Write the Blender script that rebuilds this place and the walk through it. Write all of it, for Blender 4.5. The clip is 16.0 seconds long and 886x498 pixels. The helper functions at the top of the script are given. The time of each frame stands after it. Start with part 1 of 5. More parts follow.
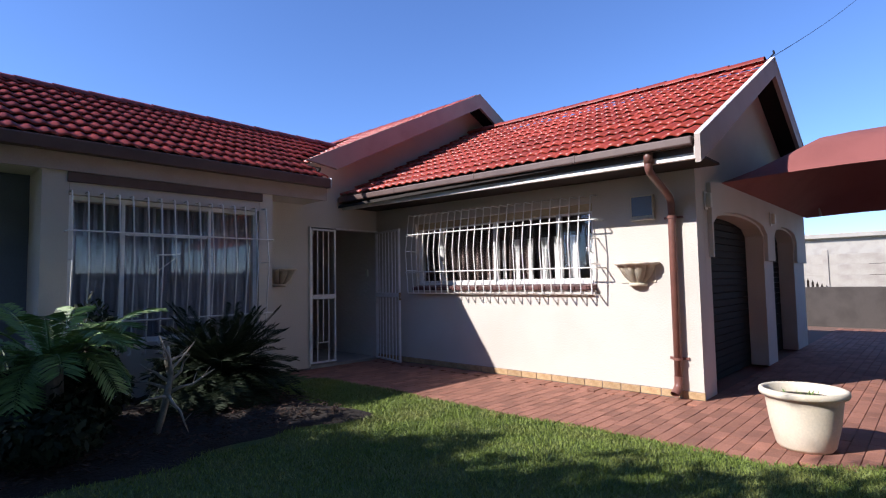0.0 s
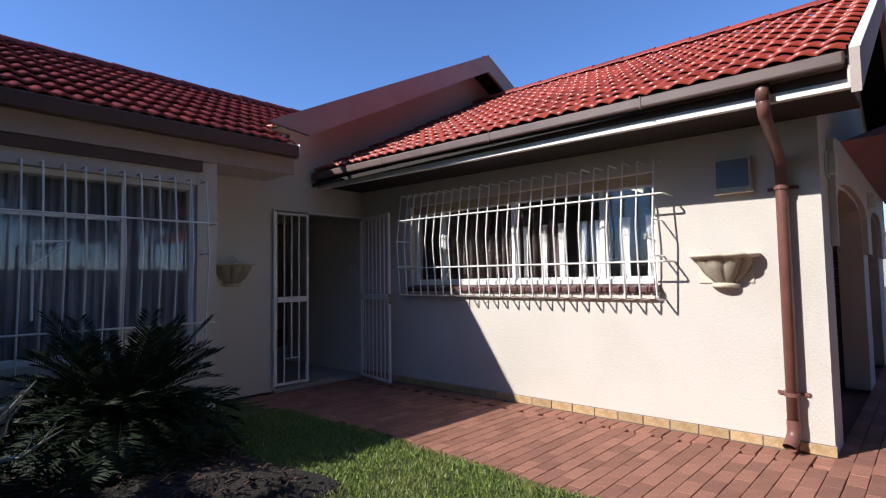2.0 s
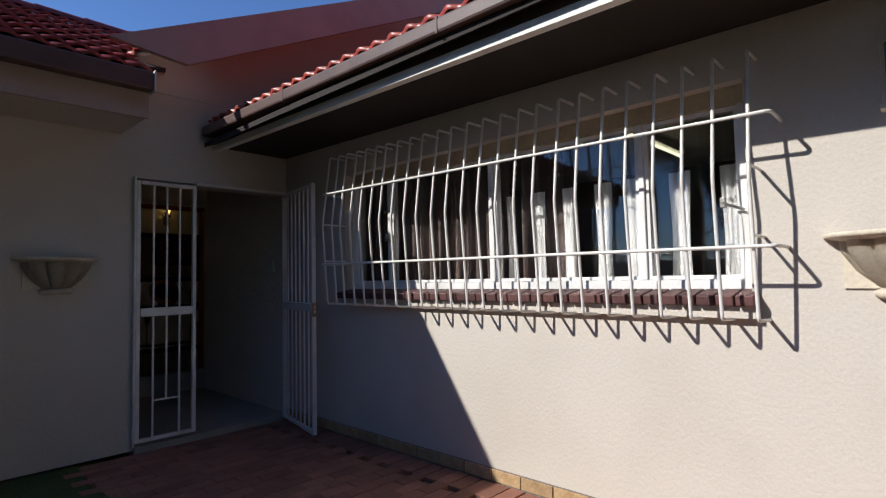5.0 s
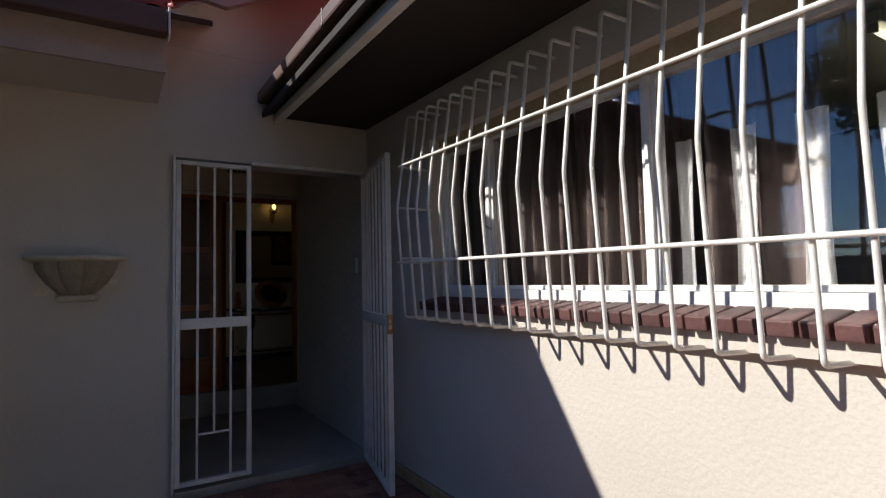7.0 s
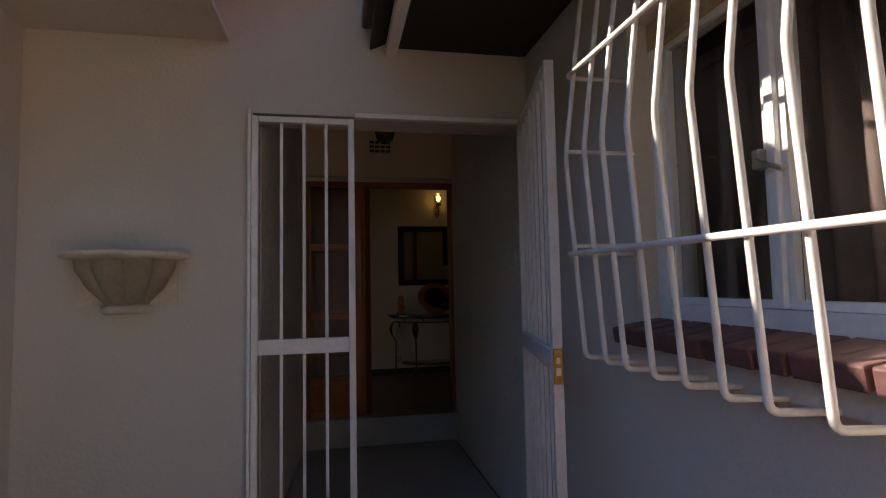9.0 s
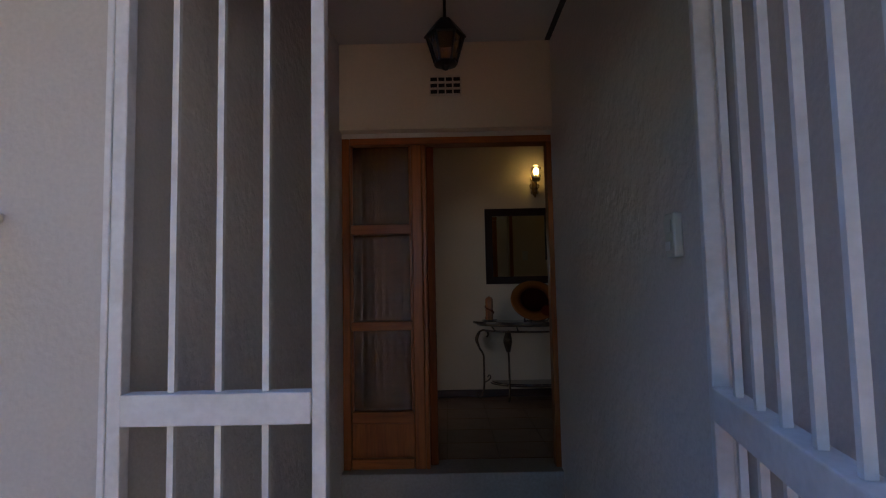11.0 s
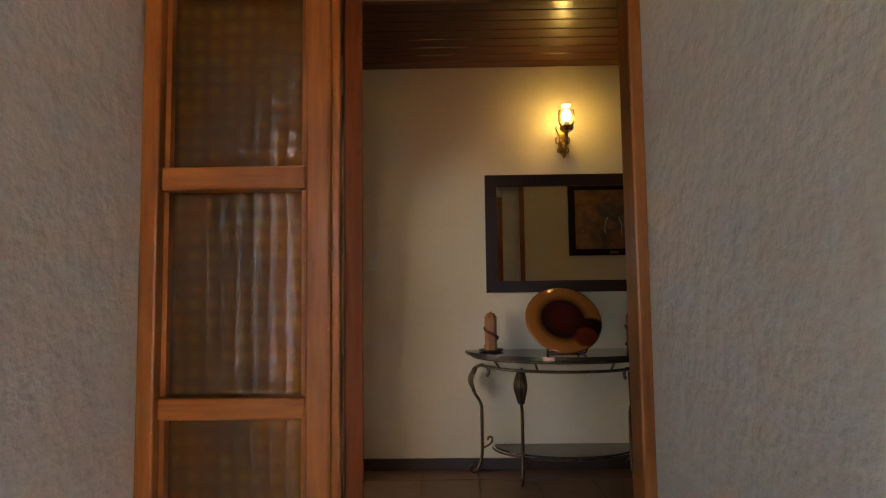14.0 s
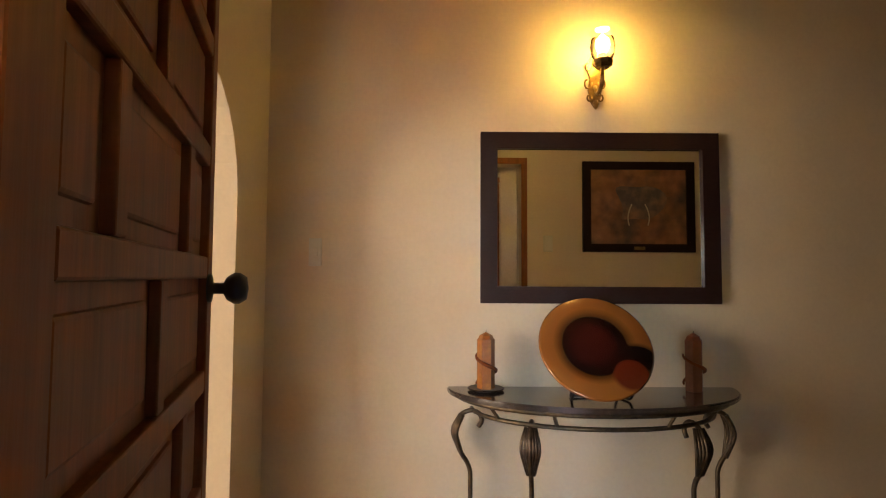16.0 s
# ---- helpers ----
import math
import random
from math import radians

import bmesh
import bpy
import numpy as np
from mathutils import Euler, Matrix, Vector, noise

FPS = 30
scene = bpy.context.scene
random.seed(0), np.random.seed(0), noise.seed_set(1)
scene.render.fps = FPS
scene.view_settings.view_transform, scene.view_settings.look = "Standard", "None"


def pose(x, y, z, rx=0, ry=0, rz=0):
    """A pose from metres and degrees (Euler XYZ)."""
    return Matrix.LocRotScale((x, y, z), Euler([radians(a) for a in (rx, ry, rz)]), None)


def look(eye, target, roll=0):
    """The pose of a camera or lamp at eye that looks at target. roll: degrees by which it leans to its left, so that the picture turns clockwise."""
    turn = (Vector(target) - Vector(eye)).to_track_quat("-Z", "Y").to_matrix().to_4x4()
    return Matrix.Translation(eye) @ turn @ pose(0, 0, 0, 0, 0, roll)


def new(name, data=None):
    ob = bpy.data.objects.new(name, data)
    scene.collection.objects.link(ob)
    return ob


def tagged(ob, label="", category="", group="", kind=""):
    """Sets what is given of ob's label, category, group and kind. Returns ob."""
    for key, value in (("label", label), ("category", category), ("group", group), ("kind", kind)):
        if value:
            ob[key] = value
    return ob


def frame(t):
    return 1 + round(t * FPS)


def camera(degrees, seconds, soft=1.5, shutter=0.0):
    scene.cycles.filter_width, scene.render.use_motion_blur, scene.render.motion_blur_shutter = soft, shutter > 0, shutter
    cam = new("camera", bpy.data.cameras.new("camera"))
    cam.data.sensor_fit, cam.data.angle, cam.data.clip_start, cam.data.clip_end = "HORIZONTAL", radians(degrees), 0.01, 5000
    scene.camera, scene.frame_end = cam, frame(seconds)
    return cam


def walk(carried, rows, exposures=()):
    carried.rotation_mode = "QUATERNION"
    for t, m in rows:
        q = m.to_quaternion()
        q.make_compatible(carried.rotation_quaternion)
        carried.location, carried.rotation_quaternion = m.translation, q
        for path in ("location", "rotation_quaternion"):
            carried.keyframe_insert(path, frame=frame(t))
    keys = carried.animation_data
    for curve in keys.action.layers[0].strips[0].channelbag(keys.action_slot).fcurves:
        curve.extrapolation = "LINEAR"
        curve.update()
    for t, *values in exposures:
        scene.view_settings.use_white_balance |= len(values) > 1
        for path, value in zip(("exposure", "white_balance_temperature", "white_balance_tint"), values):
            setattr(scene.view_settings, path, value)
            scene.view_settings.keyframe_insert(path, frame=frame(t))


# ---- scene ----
cam = camera(79.8, 16.0, soft=1.15)
PATH = [
    (0, (-5.908, -7.096, 1.277), (-4.45, -5.733, 1.401), -1.0),
    (0.5, (-5.622, -6.735, 1.269), (-4.173, -5.362, 1.393), -1.0),
    (1, (-5.31, -6.42, 1.27), (-3.857, -5.051, 1.391), -1.0),
    (1.5, (-4.977, -6.11, 1.278), (-3.514, -4.751, 1.397), -0.8),
    (2, (-4.631, -5.817, 1.288), (-3.165, -4.462, 1.404), -0.9),
    (2.5, (-4.242, -5.612, 1.3), (-2.776, -4.256, 1.415), -0.9),
    (3, (-3.908, -5.437, 1.297), (-2.439, -4.085, 1.414), -0.9),
    (3.2, (-3.766, -5.348, 1.294), (-2.292, -4.001, 1.412), -0.8),
    (5.3, (-2.555, -4.598, 1.309), (-1.114, -3.215, 1.411), -1.4),
    (5.5, (-2.428, -4.526, 1.305), (-1.019, -3.11, 1.413), -1.4),
    (6, (-2.146, -4.318, 1.305), (-0.843, -2.805, 1.415), -1.4),
    (6.5, (-1.912, -4.055, 1.329), (-0.711, -2.46, 1.44), -1.2),
    (7, (-1.675, -3.811, 1.336), (-0.622, -2.114, 1.448), -1.2),
    (7.5, (-1.463, -3.526, 1.317), (-0.587, -1.732, 1.435), -1.3),
    (8, (-1.288, -3.184, 1.328), (-0.577, -1.319, 1.454), -1.2),
    (8.5, (-1.107, -2.868, 1.35), (-0.556, -0.949, 1.474), -1.1),
    (9, (-0.953, -2.552, 1.35), (-0.569, -0.594, 1.481), -1.1),
    (9.2, (-0.907, -2.41, 1.349), (-0.588, -0.44, 1.48), -1.1),
    (11.3, (-0.583, -0.971, 1.328), (-0.607, 1.024, 1.466), -1.0),
    (11.5, (-0.559, -0.835, 1.338), (-0.585, 1.16, 1.474), -0.9),
    (12, (-0.511, -0.528, 1.332), (-0.547, 1.467, 1.47), -0.9),
    (12.5, (-0.502, -0.211, 1.352), (-0.534, 1.784, 1.481), -0.9),
    (13, (-0.476, 0.084, 1.357), (-0.507, 2.079, 1.487), -0.9),
    (13.5, (-0.464, 0.378, 1.393), (-0.495, 2.374, 1.519), -0.9),
    (14, (-0.463, 0.687, 1.404), (-0.489, 2.683, 1.53), -0.7),
    (14.5, (-0.422, 0.968, 1.413), (-0.464, 2.964, 1.533), -0.3),
    (15, (-0.434, 1.238, 1.478), (-0.447, 3.236, 1.557), 0.0),
    (15.5, (-0.433, 1.514, 1.45), (-0.429, 3.512, 1.548), 0.2),
    (16, (-0.417, 1.737, 1.446), (-0.401, 3.735, 1.552), 0.3),
]
walk(cam, [(t, look(e, g, r)) for t, e, g, r in PATH], exposures=[(0.0, 0.55, 6050, 23), (1.0, 0.47, 6050, 21), (3.0, 0.2, 6050, 18), (5.5, -0.03, 6150, 17), (7.0, 0.3, 6250, 17), (8.0, 0.78, 6550, 19), (9.0, 1.1, 7100, 21), (11.3, 2.45, 5850, 20), (12.0, 3.1, 5450, 18), (12.5, 3.6, 5500, 18), (13.5, 4.4, 6600, 17), (14.5, 4.85, 8000, 18), (15.5, 5.5, 8200, 22), (16.0, 5.9, 8200, 22)])

# ---- world and light ----
SUN_FROM = Vector((-1.0, 0.495, 0.745)).normalized()
world = bpy.data.worlds.new("sky")
scene.world = world
world.use_nodes = True
wn = world.node_tree
sky = wn.nodes.new("ShaderNodeTexSky")
sky.sky_type = 'NISHITA'
sky.sun_disc = False
sky.sun_elevation = math.asin(SUN_FROM.z)
sky.sun_rotation = math.atan2(SUN_FROM.x, SUN_FROM.y) % (2 * math.pi)
sky.altitude = 1500.0
sky.air_density, sky.dust_density, sky.ozone_density = 1.1, 0.1, 8.0
wn.nodes["Background"].inputs["Strength"].default_value = 0.15
wn.links.new(sky.outputs[0], wn.nodes["Background"].inputs["Color"])

sun_data = bpy.data.lights.new("sun", 'SUN')
sun_data.energy, sun_data.angle, sun_data.color = 5.0, radians(0.53), (1.0, 0.98, 0.84)
sun_ob = new("sun", sun_data)
sun_ob.matrix_world = look(SUN_FROM * 40, (0, 0, 0))


# ---- materials ----
def material(name, color, rough=0.6, metal=0.0, spots=None, spot_scale=6.0, grain=0.12, grain_scale=60.0,
             bump=0.0, bump_scale=80.0, bump_dist=0.004, per_object=0.0, coat=0.0, stretch=(1, 1, 1), spec=0.5, island=0.0):
    """A surface with stains at a large scale, grain at a small one, relief, and some change from piece to piece."""
    m = bpy.data.materials.new(name)
    m.use_nodes = True
    nt = m.node_tree
    b = nt.nodes["Principled BSDF"]
    b.inputs["Roughness"].default_value = rough
    b.inputs["Metallic"].default_value = metal
    b.inputs["Coat Weight"].default_value = coat
    b.inputs["Coat Roughness"].default_value = 0.15
    b.inputs["Specular IOR Level"].default_value = spec
    tc = nt.nodes.new("ShaderNodeTexCoord")
    mp = nt.nodes.new("ShaderNodeMapping")
    mp.inputs["Scale"].default_value = stretch
    nt.links.new(tc.outputs["Object"], mp.inputs["Vector"])

    def noise_tex(scale, detail=4.0):
        n = nt.nodes.new("ShaderNodeTexNoise")
        n.inputs["Scale"].default_value = scale
        n.inputs["Detail"].default_value = detail
        nt.links.new(mp.outputs[0], n.inputs["Vector"])
        return n

    def mix(kind, fac, a, c):
        x = nt.nodes.new("ShaderNodeMix")
        x.data_type, x.blend_type = 'RGBA', kind
        for sock, v in ((x.inputs[0], fac), (x.inputs[6], a), (x.inputs[7], c)):
            if isinstance(v, (int, float)):
                sock.default_value = v
            elif isinstance(v, tuple):
                sock.default_value = (*v, 1.0)
            else:
                nt.links.new(v, sock)
        return x.outputs[2]

    col = color
    if spots:
        n = noise_tex(spot_scale, 6.0)
        r = nt.nodes.new("ShaderNodeMapRange")
        r.inputs["From Min"].default_value, r.inputs["From Max"].default_value = 0.45, 0.7
        nt.links.new(n.outputs["Fac"], r.inputs["Value"])
        col = mix('MIX', r.outputs[0], col, spots)
    if grain:
        n = noise_tex(grain_scale, 3.0)
        r = nt.nodes.new("ShaderNodeMapRange")
        r.inputs["From Min"].default_value, r.inputs["From Max"].default_value = 0.3, 0.7
        r.inputs["To Min"].default_value, r.inputs["To Max"].default_value = 1.0 - grain, 1.0 + grain * 0.6
        nt.links.new(n.outputs["Fac"], r.inputs["Value"])
        col = mix('MULTIPLY', 1.0, col, r.outputs[0])
    if per_object or island:
        info = nt.nodes.new("ShaderNodeObjectInfo" if per_object else "ShaderNodeNewGeometry")
        amount = per_object or island
        r = nt.nodes.new("ShaderNodeMapRange")
        r.inputs["To Min"].default_value, r.inputs["To Max"].default_value = 1.0 - amount, 1.0 + amount
        nt.links.new(info.outputs["Random" if per_object else "Random Per Island"], r.inputs["Value"])
        col = mix('MULTIPLY', 1.0, col, r.outputs[0])
    if isinstance(col, tuple):
        b.inputs["Base Color"].default_value = (*col, 1.0)
    else:
        nt.links.new(col, b.inputs["Base Color"])
    if bump:
        n = noise_tex(bump_scale, 5.0)
        bp = nt.nodes.new("ShaderNodeBump")
        bp.inputs["Strength"].default_value, bp.inputs["Distance"].default_value = bump, bump_dist
        nt.links.new(n.outputs["Fac"], bp.inputs["Height"])
        nt.links.new(bp.outputs[0], b.inputs["Normal"])
    return m


def glass(name, color=(1, 1, 1), rough=0.0):
    m = bpy.data.materials.new(name)
    m.use_nodes = True
    b = m.node_tree.nodes["Principled BSDF"]
    b.inputs["Base Color"].default_value = (*color, 1)
    b.inputs["Roughness"].default_value = rough
    b.inputs["Transmission Weight"].default_value = 1.0
    b.inputs["IOR"].default_value = 1.45
    return m


def glow(name, color, strength):
    m = bpy.data.materials.new(name)
    m.use_nodes = True
    b = m.node_tree.nodes["Principled BSDF"]
    b.inputs["Base Color"].default_value = (*color, 1)
    b.inputs["Emission Color"].default_value = (*color, 1)
    b.inputs["Emission Strength"].default_value = strength
    return m


def wood(name, color, dark, axis=2, rough=0.42, coat=0.08, per_object=0.0):
    """Varnished timber with its grain along one axis."""
    st = [9.0, 9.0, 9.0]
    st[axis] = 0.7
    return material(name, color, rough, spots=dark, spot_scale=2.2, grain=0.22, grain_scale=9.0, bump=0.15, bump_scale=12.0,
                    bump_dist=0.002, coat=coat, stretch=tuple(st), per_object=per_object, spec=0.3)


M_WALL = material("cream_plaster", (0.60, 0.545, 0.48), 0.9, spots=(0.555, 0.50, 0.435), spot_scale=1.3, grain=0.05, grain_scale=90,
                  bump=0.5, bump_scale=48, bump_dist=0.006)
M_STIPPLE = material("stippled_plaster", (0.74, 0.685, 0.62), 0.7, spots=(0.68, 0.625, 0.56), spot_scale=1.5, grain=0.06, grain_scale=70,
                     bump=0.65, bump_scale=19, bump_dist=0.017)
M_WALL_IN = material("cream_painted_wall", (0.70, 0.595, 0.44), 0.75, spots=(0.64, 0.54, 0.39), spot_scale=1.2, grain=0.03,
                     bump=0.2, bump_scale=70, bump_dist=0.003)
M_TRIM = material("greige_barge_paint", (0.42, 0.345, 0.30), 0.65, spots=(0.37, 0.30, 0.255), spot_scale=3, grain=0.06, bump=0.15)
M_EDGE = material("white_trim_paint", (0.80, 0.77, 0.72), 0.5, grain=0.06, spots=(0.72, 0.68, 0.62), spot_scale=4)
M_TILE = material("red_roof_tile", (0.335, 0.050, 0.029), 0.36, spots=(0.25, 0.036, 0.024), spot_scale=5, grain=0.2, grain_scale=45,
                  bump=0.35, bump_scale=60, per_object=0.22)
M_TILE_REST = material("red_roof_tile_joined", (0.335, 0.050, 0.029), 0.36, spots=(0.25, 0.036, 0.024), spot_scale=5, grain=0.2,
                       grain_scale=45, bump=0.35, bump_scale=60, island=0.22)
M_GUTTER = material("brown_gutter_paint", (0.115, 0.068, 0.056), 0.5, spots=(0.085, 0.048, 0.04), spot_scale=5, grain=0.08)
M_PIPE = material("brown_downpipe_paint", (0.20, 0.085, 0.065), 0.42, spots=(0.15, 0.065, 0.05), spot_scale=6, grain=0.1)
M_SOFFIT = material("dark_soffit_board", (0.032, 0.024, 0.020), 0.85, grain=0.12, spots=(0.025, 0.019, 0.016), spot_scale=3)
M_BAR = material("white_enamel_bar", (0.80, 0.78, 0.75), 0.35, spots=(0.70, 0.66, 0.60), spot_scale=9, grain=0.06, bump=0.1)
M_FRAME = material("white_window_paint", (0.80, 0.79, 0.77), 0.4, spots=(0.70, 0.68, 0.65), spot_scale=6, grain=0.05)
M_LINTEL = material("ochre_lintel_paint", (0.50, 0.40, 0.25), 0.7, grain=0.1, spots=(0.42, 0.33, 0.2))
M_SILL = material("plum_sill_brick", (0.125, 0.055, 0.05), 0.6, spots=(0.09, 0.04, 0.04), spot_scale=12, grain=0.2, bump=0.3, per_object=0.25)
M_FACEBRICK = material("yellow_face_brick", (0.50, 0.34, 0.18), 0.85, spots=(0.40, 0.25, 0.12), spot_scale=14, grain=0.2, bump=0.5,
                       bump_scale=90, per_object=0.18)
M_MORTAR = material("grey_mortar", (0.24, 0.20, 0.17), 0.95, grain=0.2, bump=0.5)
M_PAVER = material("red_clay_paver", (0.33, 0.145, 0.095), 0.85, spots=(0.26, 0.115, 0.078), spot_scale=10, grain=0.22, grain_scale=80,
                   bump=0.4, per_object=0.22)
M_PAVER_REST = material("red_clay_paver_joined", (0.33, 0.145, 0.095), 0.85, spots=(0.26, 0.115, 0.078), spot_scale=4, grain=0.22,
                        grain_scale=80, bump=0.4, island=0.22)
M_SAND = material("joint_sand", (0.20, 0.115, 0.082), 0.95, grain=0.25)
M_SOIL = material("dark_garden_soil", (0.020, 0.014, 0.010), 0.95, spots=(0.030, 0.020, 0.014), spot_scale=7, grain=0.35, bump=1.0,
                  bump_scale=40, bump_dist=0.02)
M_MULCH = material("bark_mulch", (0.055, 0.030, 0.020), 0.9, grain=0.25, island=0.45)
M_TURF = material("turf_thatch", (0.075, 0.115, 0.025), 0.95, spots=(0.11, 0.125, 0.035), spot_scale=3, grain=0.35, bump=0.8,
                  bump_scale=120, bump_dist=0.02)
M_GRASS = material("grass_blade", (0.165, 0.225, 0.036), 0.6, spots=(0.22, 0.24, 0.06), spot_scale=2.0, grain=0.1, island=0.35)
M_EARTH = material("dry_ground", (0.17, 0.14, 0.09), 0.95, spots=(0.11, 0.12, 0.05), spot_scale=0.4, grain=0.2)
M_CONCRETE = material("porch_screed", (0.40, 0.365, 0.32), 0.75, spots=(0.33, 0.30, 0.26), spot_scale=3, grain=0.12, bump=0.25)
M_POT = material("weathered_cement_pot", (0.70, 0.62, 0.48), 0.75, spots=(0.60, 0.51, 0.37), spot_scale=3.0, grain=0.08, bump=0.12)
M_PLANTER = material("cream_cement_planter", (0.66, 0.58, 0.46), 0.8, spots=(0.53, 0.45, 0.33), spot_scale=6, grain=0.1, bump=0.3)
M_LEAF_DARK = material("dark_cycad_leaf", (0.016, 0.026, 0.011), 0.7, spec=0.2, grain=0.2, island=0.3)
M_FERN = material("fern_green", (0.16, 0.26, 0.07), 0.5, grain=0.15, island=0.25)
M_LEAF = material("tree_leaf", (0.07, 0.11, 0.03), 0.5, grain=0.2, island=0.4)
M_BARK = material("grey_bark", (0.20, 0.165, 0.13), 0.9, spots=(0.13, 0.10, 0.08), spot_scale=8, grain=0.25, bump=0.6)
M_DEADWOOD = material("bleached_deadwood", (0.40, 0.35, 0.29), 0.8, spots=(0.22, 0.18, 0.14), spot_scale=9, grain=0.2, bump=0.5)
M_NET = material("maroon_shade_net", (0.27, 0.085, 0.075), 0.85, grain=0.15, grain_scale=160, spots=(0.23, 0.07, 0.062), spot_scale=2)
M_ROLLER = material("dark_garage_door", (0.020, 0.014, 0.011), 0.75, grain=0.15, spec=0.15)
M_PRECAST = material("precast_wall_concrete", (0.42, 0.39, 0.34), 0.9, spots=(0.34, 0.31, 0.27), spot_scale=2, grain=0.12, bump=0.3)
# the room's dimness is put into this brown colour
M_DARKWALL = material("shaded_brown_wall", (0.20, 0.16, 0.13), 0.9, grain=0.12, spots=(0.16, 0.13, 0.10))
M_YARD = material("dark_weathered_plaster", (0.075, 0.063, 0.056), 0.9, spots=(0.055, 0.046, 0.04), spot_scale=2.5, grain=0.15, bump=0.3)
# blue-grey shade under the eave, put into this wall's colour
M_SIDE = material("blue_grey_wall_shade", (0.14, 0.155, 0.19), 0.85, spots=(0.11, 0.125, 0.155), spot_scale=2, grain=0.08, bump=0.3)
M_BLACK = material("black_iron", (0.018, 0.016, 0.015), 0.45, metal=0.3, grain=0.15)
M_IRON = material("bronzed_iron", (0.085, 0.062, 0.042), 0.38, metal=0.75, spots=(0.15, 0.105, 0.06), spot_scale=25, grain=0.25, bump=0.3)
M_BRASS = material("aged_brass", (0.30, 0.19, 0.07), 0.35, metal=0.85, spots=(0.13, 0.08, 0.035), spot_scale=30, grain=0.2)
M_STEEL = material("worn_steel", (0.45, 0.42, 0.38), 0.35, metal=0.9, grain=0.15)
M_PLASTIC = material("ivory_plastic", (0.66, 0.66, 0.58), 0.4, grain=0.03)
M_BOXBLUE = material("grey_blue_cover", (0.12, 0.155, 0.215), 0.35, grain=0.05)
M_WOOD_V = wood("orange_varnished_wood_upright", (0.34, 0.108, 0.020), (0.24, 0.068, 0.013), 2)
M_WOOD_H = wood("orange_varnished_wood_level", (0.34, 0.108, 0.020), (0.24, 0.068, 0.013), 0)
M_DOOR_V = wood("brown_varnished_door", (0.185, 0.046, 0.011), (0.125, 0.030, 0.008), 2, rough=0.42, coat=0.03)
M_DOOR_V.node_tree.nodes["Principled BSDF"].inputs["Specular IOR Level"].default_value = 0.12
M_CEIL_WOOD = wood("red_brown_ceiling_board", (0.125, 0.036, 0.015), (0.085, 0.023, 0.010), 0, rough=0.3, coat=0.35)
M_CEIL = material("white_ceiling_paint", (0.66, 0.63, 0.56), 0.85, grain=0.03, bump=0.15)
M_DARKWOOD = material("dark_mahogany_frame", (0.022, 0.008, 0.007), 0.5, grain=0.2, coat=0.05, spec=0.2, stretch=(1, 8, 8))
M_SKIRT = material("dark_skirting", (0.05, 0.025, 0.018), 0.4, grain=0.15, coat=0.3)
M_FLOOR_TILE = material("brown_floor_tile", (0.22, 0.13, 0.085), 0.32, spots=(0.17, 0.095, 0.06), spot_scale=6, grain=0.12, per_object=0.12)
M_TABLETOP = material("dark_stone_top", (0.045, 0.035, 0.032), 0.14, spots=(0.075, 0.055, 0.048), spot_scale=18, grain=0.2, coat=0.6)
M_DRAPE = material("taupe_curtain", (0.14, 0.10, 0.09), 0.9, grain=0.12, grain_scale=150, spots=(0.115, 0.082, 0.074), spot_scale=3)
M_LACE = material("white_lace_curtain", (0.74, 0.73, 0.72), 0.85, grain=0.12, grain_scale=140)
M_SHEER = material("grey_sheer_curtain", (0.36, 0.36, 0.42), 0.9, grain=0.15, grain_scale=120, spots=(0.29, 0.29, 0.34), spot_scale=3)
M_PANE = glass("clear_pane")
M_AMBER_GLASS = glass("amber_cathedral_glass", (0.42, 0.20, 0.028), 0.27)
M_AMBER_GLASS.node_tree.nodes["Principled BSDF"].inputs["Transmission Weight"].default_value = 0.8
nt = M_AMBER_GLASS.node_tree
vo = nt.nodes.new("ShaderNodeTexVoronoi")
vo.inputs["Scale"].default_value = 23.0
vo.inputs["Randomness"].default_value = 0.15
bp = nt.nodes.new("ShaderNodeBump")
bp.inputs["Strength"].default_value, bp.inputs["Distance"].default_value = 0.85, 0.008
tc = nt.nodes.new("ShaderNodeTexCoord")
nt.links.new(tc.outputs["Object"], vo.inputs["Vector"])
nt.links.new(vo.outputs["Distance"], bp.inputs["Height"])
# highlights on the moulded scales put into the colour: pale centres, darker rims
glint_fac = nt.nodes.new("ShaderNodeMapRange")
glint_fac.inputs["From Min"].default_value, glint_fac.inputs["From Max"].default_value = 0.08, 0.5
glint_mix = nt.nodes.new("ShaderNodeMix")
glint_mix.data_type = 'RGBA'
glint_mix.inputs[6].default_value, glint_mix.inputs[7].default_value = (0.62, 0.32, 0.05, 1), (0.27, 0.11, 0.014, 1)
nt.links.new(vo.outputs["Distance"], glint_fac.inputs["Value"])
nt.links.new(glint_fac.outputs[0], glint_mix.inputs[0])
nt.links.new(glint_mix.outputs[2], nt.nodes["Principled BSDF"].inputs["Base Color"])
nt.links.new(bp.outputs[0], nt.nodes["Principled BSDF"].inputs["Normal"])
M_MIRROR = material("mirror_silver", (0.86, 0.86, 0.84), 0.01, metal=1.0, grain=0.0)
M_BULB = glow("lit_bulb", (1.0, 0.70, 0.2), 2.6)
M_SHADE_GLASS = glass("clear_lamp_glass", (1.0, 0.93, 0.75), 0.03)
M_TUBE = glow("lit_fluorescent_tube", (0.80, 0.78, 0.50), 1.4)


